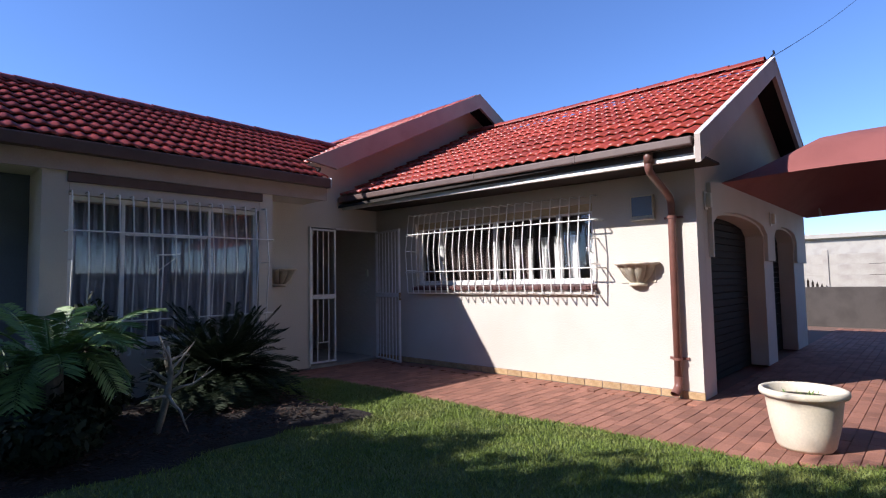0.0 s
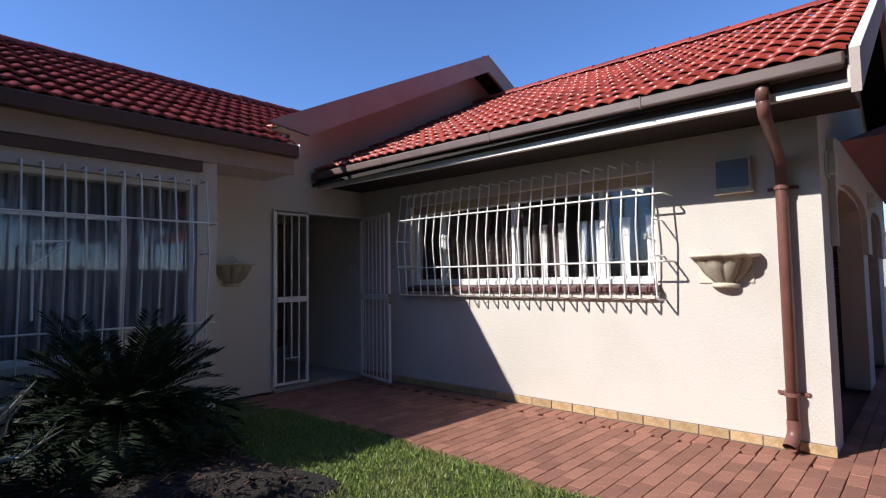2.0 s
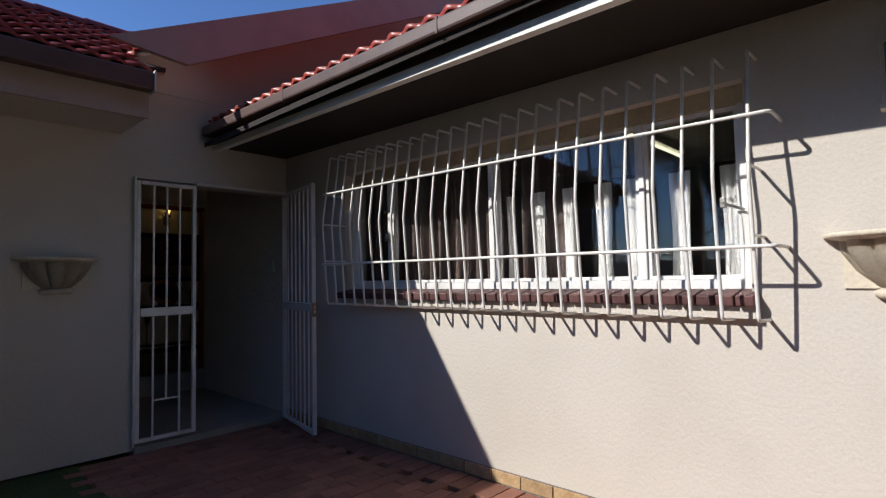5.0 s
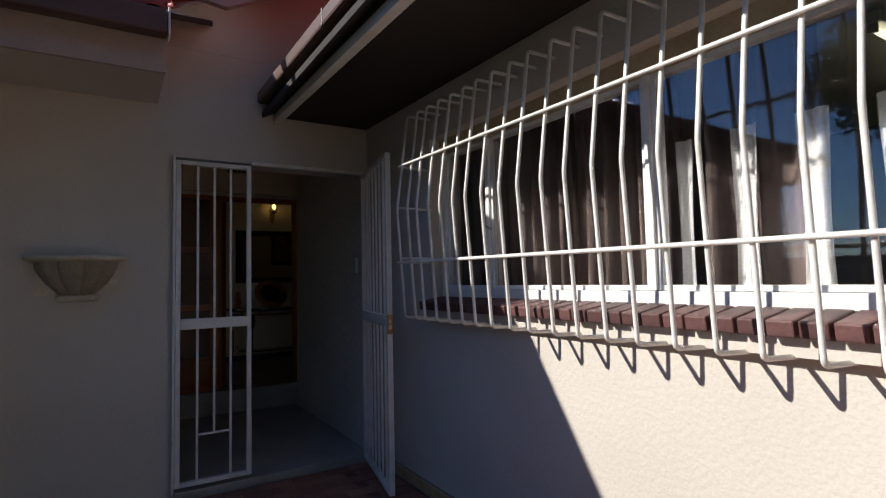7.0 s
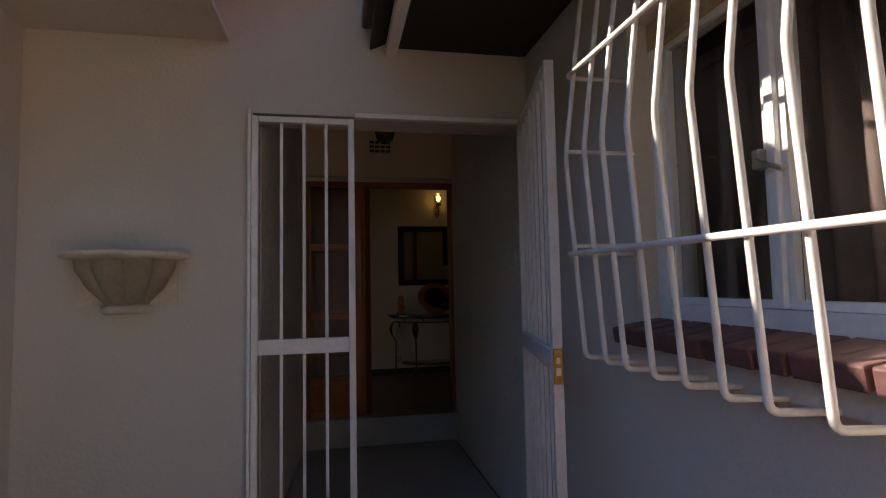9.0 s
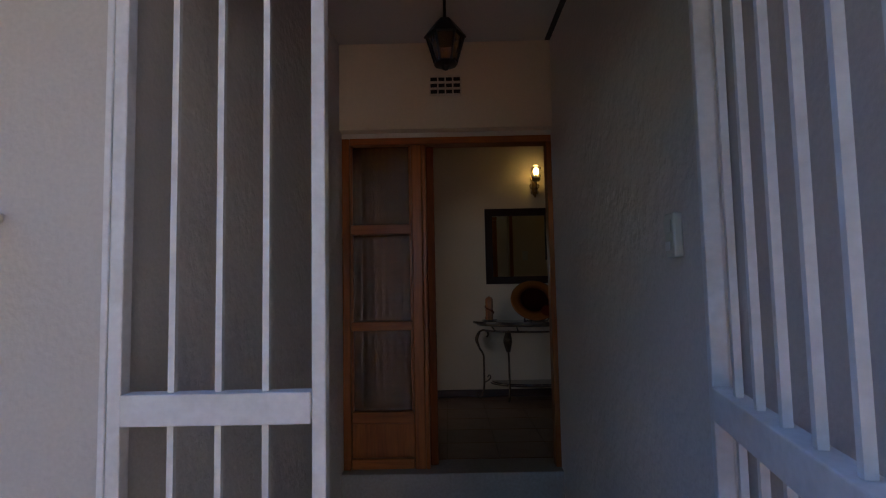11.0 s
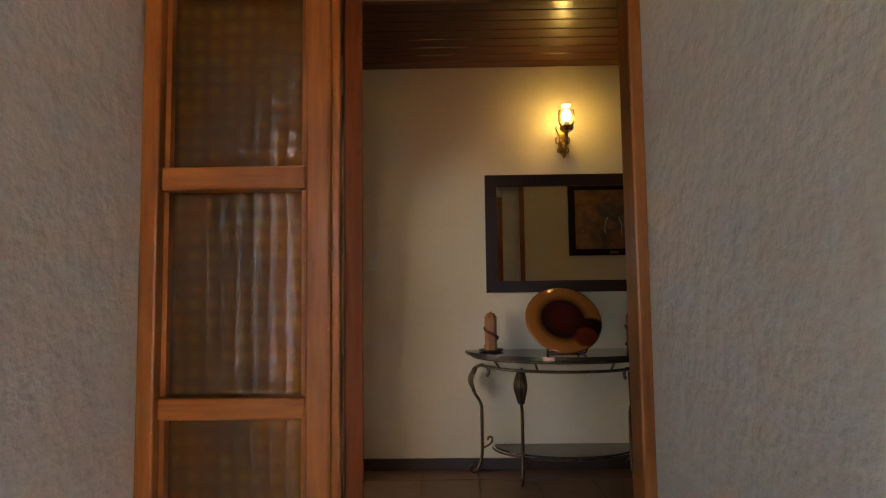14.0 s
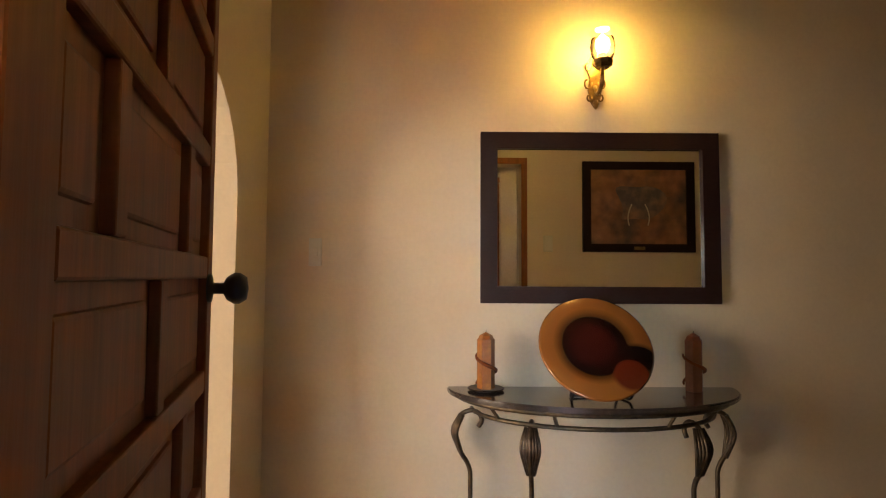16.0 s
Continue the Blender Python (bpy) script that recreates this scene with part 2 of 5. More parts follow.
# ---- mesh helpers ----
def part(name, bm, mat, parent=None, label="", smooth=False):
    """Links a bmesh as one mesh object, under a thing or part where one is given."""
    me = bpy.data.meshes.new(name)
    bm.to_mesh(me)
    bm.free()
    me.materials.append(mat)
    if smooth:
        for p in me.polygons:
            p.use_smooth = True
    ob = new(name, me)
    if parent:
        ob.parent = parent
    return tagged(ob, label) if label else ob


def empty(name, label="", category="", group="", kind="", at=(0, 0, 0)):
    ob = new(name)
    ob.empty_display_size = 0.1
    ob.location = at
    return tagged(ob, label, category, group, kind)


def boxes(*specs, bevel=0.0):
    """A bmesh of boxes, each x0, x1, y0, y1, z0, z1."""
    bm = bmesh.new()
    for x0, x1, y0, y1, z0, z1 in specs:
        bmesh.ops.create_cube(bm, size=1.0, matrix=Matrix.LocRotScale(((x0 + x1) / 2, (y0 + y1) / 2, (z0 + z1) / 2), None,
                                                                      (abs(x1 - x0), abs(y1 - y0), abs(z1 - z0))))
    if bevel:
        bmesh.ops.bevel(bm, geom=bm.edges[:], offset=bevel, segments=2, affect='EDGES', profile=0.5)
    return bm


def tube(bm, pts, r, seg=8, radii=None, cap=True):
    """Sweeps a ring along points."""
    pts = [Vector(p) for p in pts]
    n = len(pts)
    rings = []
    up = Vector((0, 0, 1))
    t0 = (pts[1] - pts[0]).normalized()
    if abs(t0.dot(up)) > 0.9:
        up = Vector((1, 0, 0))
    nrm = (up - t0 * up.dot(t0)).normalized()
    for i, p in enumerate(pts):
        t = (pts[min(i + 1, n - 1)] - pts[max(i - 1, 0)]).normalized()
        nrm = (nrm - t * nrm.dot(t)).normalized()
        bi = t.cross(nrm)
        rr = radii[i] if radii else r
        rings.append([bm.verts.new(p + (nrm * math.cos(a) + bi * math.sin(a)) * rr) for a in (2 * math.pi * k / seg for k in range(seg))])
    for a, b in zip(rings, rings[1:]):
        for k in range(seg):
            bm.faces.new((a[k], a[(k + 1) % seg], b[(k + 1) % seg], b[k]))
    if cap:
        bm.faces.new(rings[0][::-1])
        bm.faces.new(rings[-1])
    return bm


def lathe(bm, prof, seg=28, centre=(0, 0, 0), a0=0.0, a1=2 * math.pi, wave=None):
    """Turns a profile of radius, height about an upright axis; wave(angle, i) scales the radius."""
    full = abs(a1 - a0 - 2 * math.pi) < 1e-6
    cols = []
    for k in range(seg if full else seg + 1):
        a = a0 + (a1 - a0) * k / seg
        col = []
        for i, (r, z) in enumerate(prof):
            s = wave(a, i) if wave else 1.0
            col.append(bm.verts.new((centre[0] + r * s * math.cos(a), centre[1] + r * s * math.sin(a), centre[2] + z)))
        cols.append(col)
    m = len(cols)
    for k in range(m if full else m - 1):
        a, b = cols[k], cols[(k + 1) % m]
        for i in range(len(prof) - 1):
            bm.faces.new((a[i], b[i], b[i + 1], a[i + 1]))
    return bm


def prism(bm, poly, axis, lo, hi):
    """A flat outline, given in the two other axes, made solid from lo to hi along one axis."""
    def at(p, d):
        c = list(p)
        c.insert(axis, d)
        return c
    a = [bm.verts.new(at(p, lo)) for p in poly]
    b = [bm.verts.new(at(p, hi)) for p in poly]
    bm.faces.new(a)
    bm.faces.new(b[::-1])
    for i in range(len(poly)):
        j = (i + 1) % len(poly)
        bm.faces.new((a[j], a[i], b[i], b[j]))
    bmesh.ops.recalc_face_normals(bm, faces=bm.faces[:])
    return bm


def rounded(pts, r=0.03, steps=4):
    """Rounds the corners of a line of points."""
    pts = [Vector(p) for p in pts]
    out = [pts[0]]
    for a, b, c in zip(pts, pts[1:], pts[2:]):
        d0, d1 = (a - b), (c - b)
        k = min(r, d0.length * 0.45, d1.length * 0.45)
        p0, p1 = b + d0.normalized() * k, b + d1.normalized() * k
        for i in range(steps + 1):
            t = i / steps
            out.append(p0 * (1 - t) ** 2 + b * 2 * t * (1 - t) + p1 * t * t)
    out.append(pts[-1])
    return out


# ---- ground ----
def ground_sheet():
    bm = bmesh.new()
    bmesh.ops.create_grid(bm, x_segments=24, y_segments=24, size=600)
    for v in bm.verts:
        v.co.z = -0.07
    tagged(part("ground", bm, M_EARTH), "dry grassy earth around the plot", "ground", kind="structure")
    # lawn, with an edge that wanders a little along the paving
    bm = bmesh.new()
    edge = []
    for i in range(52):
        y = -13.0 + i * 0.2539
        x = -1.72 + 0.03 * math.sin(y * 2.1) + 0.02 * math.sin(y * 5.3 + 1) + 0.75 * max(0, min(-6.2 - y, 4.0))
        edge.append((x, y))
    lo = [bm.verts.new((-14.8, y, 0.0)) for x, y in edge]
    hi = [bm.verts.new((x, y, 0.0)) for x, y in edge]
    dn = [bm.verts.new((x, y, -0.06)) for x, y in edge]
    for i in range(len(edge) - 1):
        bm.faces.new((lo[i], hi[i], hi[i + 1], lo[i + 1]))
        bm.faces.new((hi[i], dn[i], dn[i + 1], hi[i + 1]))
    tagged(part("lawn", bm, M_TURF), "mown green lawn beside brick paving", "lawn", kind="structure")
    return edge


LAWN_EDGE = ground_sheet()


def lawn_x(y):
    return float(np.interp(y, [p[1] for p in LAWN_EDGE], [p[0] for p in LAWN_EDGE]))


def grass():
    rng = np.random.default_rng(3)
    n = 150000
    ys = rng.uniform(-7.4, -0.9, n)
    xs = -5.8 + (rng.beta(1.7, 1.0, n)) * 4.9
    lim = np.interp(ys, [p[1] for p in LAWN_EDGE], [p[0] for p in LAWN_EDGE]) + 0.03
    keep = (xs < lim) & ~((xs < -2.9) & (ys > -2.95 + 0.1 * np.sin(xs * 7)))
    xs, ys = xs[keep], ys[keep]
    n = len(xs)
    a = rng.uniform(0, 2 * np.pi, n)
    h = rng.uniform(0.012, 0.034, n)
    w = rng.uniform(0.0025, 0.005, n)
    lean = rng.uniform(0.0, 0.028, n)
    la = rng.uniform(0, 2 * np.pi, n)
    v = np.zeros((n, 3, 3))
    v[:, 0] = np.stack((xs - np.cos(a) * w, ys - np.sin(a) * w, np.zeros(n)), 1)
    v[:, 1] = np.stack((xs + np.cos(a) * w, ys + np.sin(a) * w, np.zeros(n)), 1)
    v[:, 2] = np.stack((xs + np.cos(la) * lean, ys + np.sin(la) * lean, h), 1)
    me = bpy.data.meshes.new("grass")
    me.from_pydata(v.reshape(-1, 3).tolist(), [], np.arange(n * 3).reshape(-1, 3).tolist())
    me.materials.append(M_GRASS)
    tagged(new("grass", me), "short green blades of lawn grass", "grass", kind="stuff")


grass()


def soil_bed():
    bm = bmesh.new()
    nx, ny = 36, 26
    grid = []
    for j in range(ny + 1):
        row = []
        for i in range(nx + 1):
            x = -7.0 + 4.45 * i / nx
            y = -3.0 + 2.95 * j / ny
            fx = min(1.0, (nx - i) / 4, i / 3)
            fy = min(1.0, j / 4, (ny - j) / 2 + 0.3)
            z = 0.012 + 0.06 * min(fx, fy) + 0.035 * noise.noise((x * 2.2, y * 2.2, 0)) * min(fx, fy)
            wob = 0.10 * math.sin(x * 3.0) + 0.05 * math.sin(x * 7.3)
            row.append(bm.verts.new((x + 0.08 * math.sin(y * 4), y + wob * (1 - j / ny), z if min(fx, fy) > 0 else -0.02)))
        grid.append(row)
    for j in range(ny):
        for i in range(nx):
            bm.faces.new((grid[j][i], grid[j][i + 1], grid[j + 1][i + 1], grid[j + 1][i]))
    tagged(part("soil_bed", bm, M_SOIL, smooth=True), "dark garden bed soil in front of the bay window", "soil", kind="structure")
    bm = bmesh.new()
    rng = random.Random(8)
    for _ in range(1500):
        x, y = rng.uniform(-5.6, -2.75), rng.uniform(-2.95, -1.3)
        m = Matrix.LocRotScale((x, y, 0.085 + rng.uniform(-0.01, 0.02)), Euler((rng.uniform(-.4, .4), rng.uniform(-.4, .4), rng.uniform(0, 6.3))),
                               (rng.uniform(0.02, 0.07), rng.uniform(0.008, 0.02), 0.006))
        bmesh.ops.create_cube(bm, size=1.0, matrix=m)
    tagged(part("mulch", bm, M_MULCH), "loose reddish-brown bark chips and dead twigs", "mulch", kind="stuff")


soil_bed()

# paving bed under the bricks, and the porch slab
tagged(part("paving_bed", boxes((-1.95, 16.0, -13.0, 0.0, -0.06, -0.03)), M_SAND), "sand bed showing in the joints of brick paving", "paving bed", kind="structure")
tagged(part("porch_floor", boxes((-1.343, -0.002, -0.03, 1.948, -0.05, 0.03), bevel=0.006), M_CONCRETE), "bare grey screed porch floor", "floor", kind="structure")


# ---- walls ----
GATE_X0, GATE_TOP = -1.345, 2.165
RIDGE_X = 2.6
MAIN_X = 2.43

wall = boxes((0.0, 0.23, -5.25, -4.06, 0, 2.75), (0.0, 0.23, -4.06, -0.97, 0, 1.12), (0.0, 0.23, -4.06, -0.97, 2.21, 2.75),
             (0.0, 0.23, -0.97, 0.0, 0, 2.9))
tagged(part("wall_east", wall, M_WALL), "sunlit cream textured plaster house wall", "wall", kind="structure")
bm = prism(bmesh.new(), [(0.03, 0.002), (0.03, 2.006), (0.064, 2.006), (0.064, 2.10), (0.20, 2.10), (0.20, 2.2), (0.23, 2.2), (0.23, 0.002)], 2, 0.0, 2.8)
tagged(part("wall_passage_right", bm, M_STIPPLE), "stippled pale plaster wall of the entrance passage", "wall", kind="structure")
bm = prism(bmesh.new(), [(-1.5, 0.232), (-1.338, 0.232), (-1.25, 1.94), (-1.25, 2.2), (-1.5, 2.2)], 2, 0.0, 2.8)
tagged(part("wall_passage_left", bm, M_STIPPLE), "stippled pale plaster wall of the entrance passage", "wall", kind="structure")
bm = boxes((-2.4, GATE_X0, 0.0, 0.23, 0, 2.9), (GATE_X0, 0.0, 0.0, 0.23, GATE_TOP, 2.9))
prism(bm, [(-1.9, 2.902), (MAIN_X, 4.92), (MAIN_X + 4.5, 2.902)], 1, 0.0, 0.23)
tagged(part("wall_gate", bm, M_WALL), "cream plaster gable wall round the security gate", "wall", kind="structure")
tagged(part("lintel_beam", boxes((-1.248, 0.028, 1.938, 2.2, 2.27, 2.8)), M_WALL_IN), "cream painted beam over the front door", "beam", kind="structure")
tagged(part("ceiling_porch", boxes((-1.338, -0.002, 0.232, 2.2, 2.802, 2.88)), M_CEIL), "white painted porch ceiling", "ceiling", kind="structure")

# bay box of the lounge window
BAY_Y = -0.6
bay = empty("wall_bay", "cream plaster surround of the bay window", "wall", kind="structure")
for name, spec in (("pier", (-4.81, -4.58, BAY_Y, -0.002, 0.0, 2.498)), ("pier", (-2.49, -2.30, BAY_Y, -0.002, 0.0, 2.498)),
                   ("apron", (-4.578, -2.492, BAY_Y, BAY_Y + 0.2, 0.0, 0.66)), ("header", (-4.578, -2.492, BAY_Y, BAY_Y + 0.2, 2.25, 2.498))):
    part(name, boxes(spec), M_WALL, bay)
part("head_board", boxes((-4.60, -2.45, BAY_Y - 0.022, BAY_Y - 0.002, 2.375, 2.482), bevel=0.005), M_GUTTER, bay, "dark brown timber head board")
bm = boxes((-5.6, -5.4, 0.232, 6.0, 0, 2.9), (-5.398, -1.262, 5.8, 6.0, 0, 2.75))
tagged(part("wall_lounge", bm, M_WALL), "cream plaster walls of the lounge wing", "wall", kind="structure")
tagged(part("wall_side", boxes((-6.05, -4.812, 0.0, 0.23, 0, 2.75)), M_SIDE), "wall beside the bay, its dark blue-grey shade put into the colour", "wall", kind="structure")
tagged(part("ceiling_lounge", boxes((-5.398, -1.51, 0.24, 5.798, 2.76, 2.82), (-1.508, -1.262, 2.43, 5.798, 2.76, 2.82)), M_CEIL), "white lounge ceiling", "ceiling", kind="structure")
tagged(part("floor_lounge", boxes((-5.398, -1.51, 0.24, 5.798, 0.15, 0.252), (-1.508, -1.262, 2.43, 5.798, 0.15, 0.252)), M_CONCRETE), "plain lounge floor", "floor", kind="structure")


# plinth course of face bricks under the plaster
def brick_course():
    bed = tagged(part("plinth", boxes((-0.012, -0.001, -5.262, -0.02, -0.03, 0.082)), M_MORTAR), "face-brick plinth course at the foot of the wall", "plinth", kind="structure")
    me = None
    for i in range(23):
        y = -5.262 + i * 0.2285
        if me is None:
            ob = part("brick", boxes((-0.022, -0.004, 0.0, 0.219, 0.0, 0.074), bevel=0.004), M_FACEBRICK, bed)
            me = ob.data
        else:
            ob = new("brick", me)
            ob.parent = bed
        ob.location = (0.001 * ((i * 7) % 3), y, 0.004)


# ---- roofs ----
def tile_mesh(mat, name="roof_tile"):
    """One double-roll tile: u along the eave, v up the slope, n away from it."""
    w, length, cols = 0.30, 0.40, 12
    bm = bmesh.new()
    rows = []
    for v, dn in ((0.0, -0.012), (0.0, 0.012), (length, -0.012)):
        row = []
        for k in range(cols + 1):
            u = w * k / cols
            h = 0.027 * (0.5 - 0.5 * math.cos(4 * math.pi * k / cols)) ** 0.8
            row.append(bm.verts.new((u - w / 2, v + (0.006 * math.cos(4 * math.pi * k / cols) if v == 0 else 0), h + dn + (0.023 if v == 0 else 0.0))))
        rows.append(row)
    for a, b in zip(rows, rows[1:]):
        for k in range(cols):
            bm.faces.new((a[k], a[k + 1], b[k + 1], b[k]))
    me = bpy.data.meshes.new(name)
    bm.to_mesh(me)
    bm.free()
    me.materials.append(mat)
    for p in me.polygons:
        p.use_smooth = True
    return me


def slope_frame(origin, along, up):
    u, v = Vector(along).normalized(), Vector(up).normalized()
    n = u.cross(v).normalized()
    m = Matrix((u, v, n)).transposed().to_4x4()
    m.translation = Vector(origin)
    return m


def tiled(roof, frame_m, width, length, keep, single):
    """Lays tiles on a slope: as single pieces, or joined into one sheet."""
    me = tile_mesh(M_TILE)
    joined_v, joined_f = [], []
    rng = random.Random(5)
    base_v = [v.co.copy() for v in me.vertices]
    base_f = [tuple(p.vertices) for p in me.polygons]
    rows, cols = int(length / 0.335) + 1, int(width / 0.295) + 1
    count = 0
    for r in range(rows):
        for c in range(cols):
            u, v = (c + 0.5) * 0.295, r * 0.335
            place = frame_m @ Vector((u, v, 0))
            if not keep(place):
                continue
            m = frame_m @ Matrix.Translation((u, v, 0.012 + rng.uniform(-0.003, 0.003))) @ Matrix.Rotation(rng.uniform(-0.006, 0.006), 4, 'Z')
            if single(place) and count < 300:
                ob = new("roof_tile", me)
                ob.parent = roof
                ob.matrix_local = m
                count += 1
            else:
                k = len(joined_v)
                joined_v.extend((m @ p)[:] for p in base_v)
                joined_f.extend(tuple(i + k for i in f) for f in base_f)
    if joined_v:
        jm = bpy.data.meshes.new("roof_tiles")
        jm.from_pydata(joined_v, [], joined_f)
        jm.materials.append(M_TILE_REST)
        for p in jm.polygons:
            p.use_smooth = True
        ob = new("roof_tiles", jm)
        ob.parent = roof
        tagged(ob, kind="stuff")


def slab(poly, thick=0.04):
    """Roof boarding: a sloping polygon with thickness."""
    bm = bmesh.new()
    a = [bm.verts.new(p) for p in poly]
    b = [bm.verts.new((p[0], p[1], p[2] - thick)) for p in poly]
    bm.faces.new(a)
    bm.faces.new(b[::-1])
    for i in range(len(poly)):
        j = (i + 1) % len(poly)
        bm.faces.new((a[j], a[i], b[i], b[j]))
    bmesh.ops.recalc_face_normals(bm, faces=bm.faces[:])
    return bm


def cap_row(roof, p0, p1):
    """Half-round ridge caps from p0 to p1."""
    p0, p1 = Vector(p0), Vector(p1)
    n = max(1, int((p1 - p0).length / 0.42))
    d = (p1 - p0) / n
    side = Vector((-d.y, d.x, 0)).normalized()
    me = None
    for i in range(n):
        bm = bmesh.new()
        if me is None:
            rings = []
            for s, lift in ((0.0, 0.012), (1.05, 0.0)):
                rings.append([bm.verts.new(d * s + side * (0.12 * math.cos(a)) + Vector((0, 0, 0.085 * math.sin(a) + lift - 0.03))) for a in (math.pi * k / 8 for k in range(9))])
            for k in range(8):
                bm.faces.new((rings[0][k], rings[0][k + 1], rings[1][k + 1], rings[1][k]))
            ob = part("ridge_cap", bm, M_TILE, roof, smooth=True)
            me = ob.data
        else:
            bm.free()
            ob = new("ridge_cap", me)
            ob.parent = roof
        ob.location = p0 + d * i


# lounge wing: ridge along x
L_EAVE_Y, L_EAVE_Z, L_RIDGE_Y, L_RIDGE_Z = -0.635, 2.80, 1.85, 4.05
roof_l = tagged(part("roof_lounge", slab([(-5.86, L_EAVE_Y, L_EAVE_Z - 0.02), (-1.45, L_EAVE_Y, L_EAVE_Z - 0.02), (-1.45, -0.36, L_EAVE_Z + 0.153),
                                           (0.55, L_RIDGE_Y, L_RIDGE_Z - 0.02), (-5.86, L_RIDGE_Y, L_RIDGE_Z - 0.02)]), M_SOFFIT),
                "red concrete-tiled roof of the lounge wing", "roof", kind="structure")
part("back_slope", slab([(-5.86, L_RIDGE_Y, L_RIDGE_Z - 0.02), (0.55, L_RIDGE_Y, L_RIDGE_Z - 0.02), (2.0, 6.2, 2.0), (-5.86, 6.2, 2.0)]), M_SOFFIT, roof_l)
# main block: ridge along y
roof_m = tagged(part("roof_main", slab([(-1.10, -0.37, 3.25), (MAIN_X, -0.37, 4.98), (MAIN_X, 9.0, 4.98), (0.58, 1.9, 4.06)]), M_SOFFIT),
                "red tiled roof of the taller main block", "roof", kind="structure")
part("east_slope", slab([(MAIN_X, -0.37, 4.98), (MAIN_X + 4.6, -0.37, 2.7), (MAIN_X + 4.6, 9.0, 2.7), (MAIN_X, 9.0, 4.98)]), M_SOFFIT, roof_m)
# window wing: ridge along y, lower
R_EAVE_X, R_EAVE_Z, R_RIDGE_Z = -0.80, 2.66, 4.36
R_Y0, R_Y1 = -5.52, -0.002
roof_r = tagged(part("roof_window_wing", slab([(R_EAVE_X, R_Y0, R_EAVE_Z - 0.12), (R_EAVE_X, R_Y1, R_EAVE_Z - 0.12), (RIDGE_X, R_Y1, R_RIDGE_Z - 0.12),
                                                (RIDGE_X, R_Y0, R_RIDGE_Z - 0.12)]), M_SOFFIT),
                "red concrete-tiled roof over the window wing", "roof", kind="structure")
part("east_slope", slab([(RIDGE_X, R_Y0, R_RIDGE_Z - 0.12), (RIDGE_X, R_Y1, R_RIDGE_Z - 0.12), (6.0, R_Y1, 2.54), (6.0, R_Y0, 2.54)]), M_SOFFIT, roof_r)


def roof_tiles():
    f = slope_frame((-5.865, L_EAVE_Y, L_EAVE_Z), (1, 0, 0), (0, L_RIDGE_Y - L_EAVE_Y, L_RIDGE_Z - L_EAVE_Z))
    tiled(roof_l, f, 6.5, 2.79, lambda p: p.x < (-1.42 if p.y < -0.30 else p.y - 1.34), lambda p: p.x > -5.2)
    f = slope_frame((R_EAVE_X + 0.06, R_Y0 + 0.02 + 19 * 0.295, R_EAVE_Z + 0.035), (0, -1, -0.018), (RIDGE_X - R_EAVE_X, 0, R_RIDGE_Z - R_EAVE_Z))
    tiled(roof_r, f, 18.5 * 0.295, 3.7, lambda p: p.y < 0, lambda p: True)
    f = slope_frame((-1.66, 9.0, 3.0), (0, -1, 0), (MAIN_X + 1.66, 0, 2.0))
    tiled(roof_m, f, 9.38, 4.7, lambda p: p.x > p.y - 1.45 and p.y > -0.23 and p.y < 5, lambda p: False)
    cap_row(roof_l, (-5.6, L_RIDGE_Y, L_RIDGE_Z + 0.04), (0.4, L_RIDGE_Y, L_RIDGE_Z + 0.04))
    cap_row(roof_r, (RIDGE_X, R_Y0 + 0.06, R_RIDGE_Z - 0.045), (RIDGE_X, R_Y1, R_RIDGE_Z + 0.05))
    cap_row(roof_m, (MAIN_X, -0.36, 5.04), (MAIN_X, 8.9, 5.04))


def barge(name, x0, z0, x1, z1, y, depth, wide, label, white=False, cut=False):
    """A sloping board along a gable's edge, its top edge from (x0, z0) to (x1, z1)."""
    bm = bmesh.new()
    foot = [(x0 + 0.56, z0 - 0.06)] if cut else [(x0, z0 - wide)]
    prism(bm, [(x0, z0), (x1, z1), (x1, z1 - wide)] + foot, 1, y, y + depth)
    ob = tagged(part(name, bm, M_TRIM), label, "barge board", kind="structure")
    if white:
        bm = bmesh.new()
        prism(bm, [(x0, z0 + 0.012), (x1, z1 + 0.012), (x1, z1 + 0.002), (x0, z0 + 0.002)], 1, y - 0.006, y + depth)
        part("cover_strip", bm, M_EDGE, ob, "white capping strip")
    return ob


barge("barge_main_west", -1.66, 3.10, MAIN_X, 5.11, -0.42, 0.05, 0.29, "wide greige barge board of the main gable", cut=True)
barge("barge_main_east", MAIN_X, 5.11, MAIN_X + 2.2, 4.03, -0.42, 0.05, 0.29, "wide greige barge board of the main gable")
barge("barge_wing_west", R_EAVE_X - 0.02, R_EAVE_Z - 0.07, RIDGE_X, R_RIDGE_Z - 0.02, R_Y0 - 0.05, 0.05, 0.26, "greige barge board with a white capping strip", True)
barge("barge_wing_east", RIDGE_X, R_RIDGE_Z - 0.02, 6.0, 2.64, R_Y0 - 0.05, 0.05, 0.27, "greige barge board with a white capping strip", True)


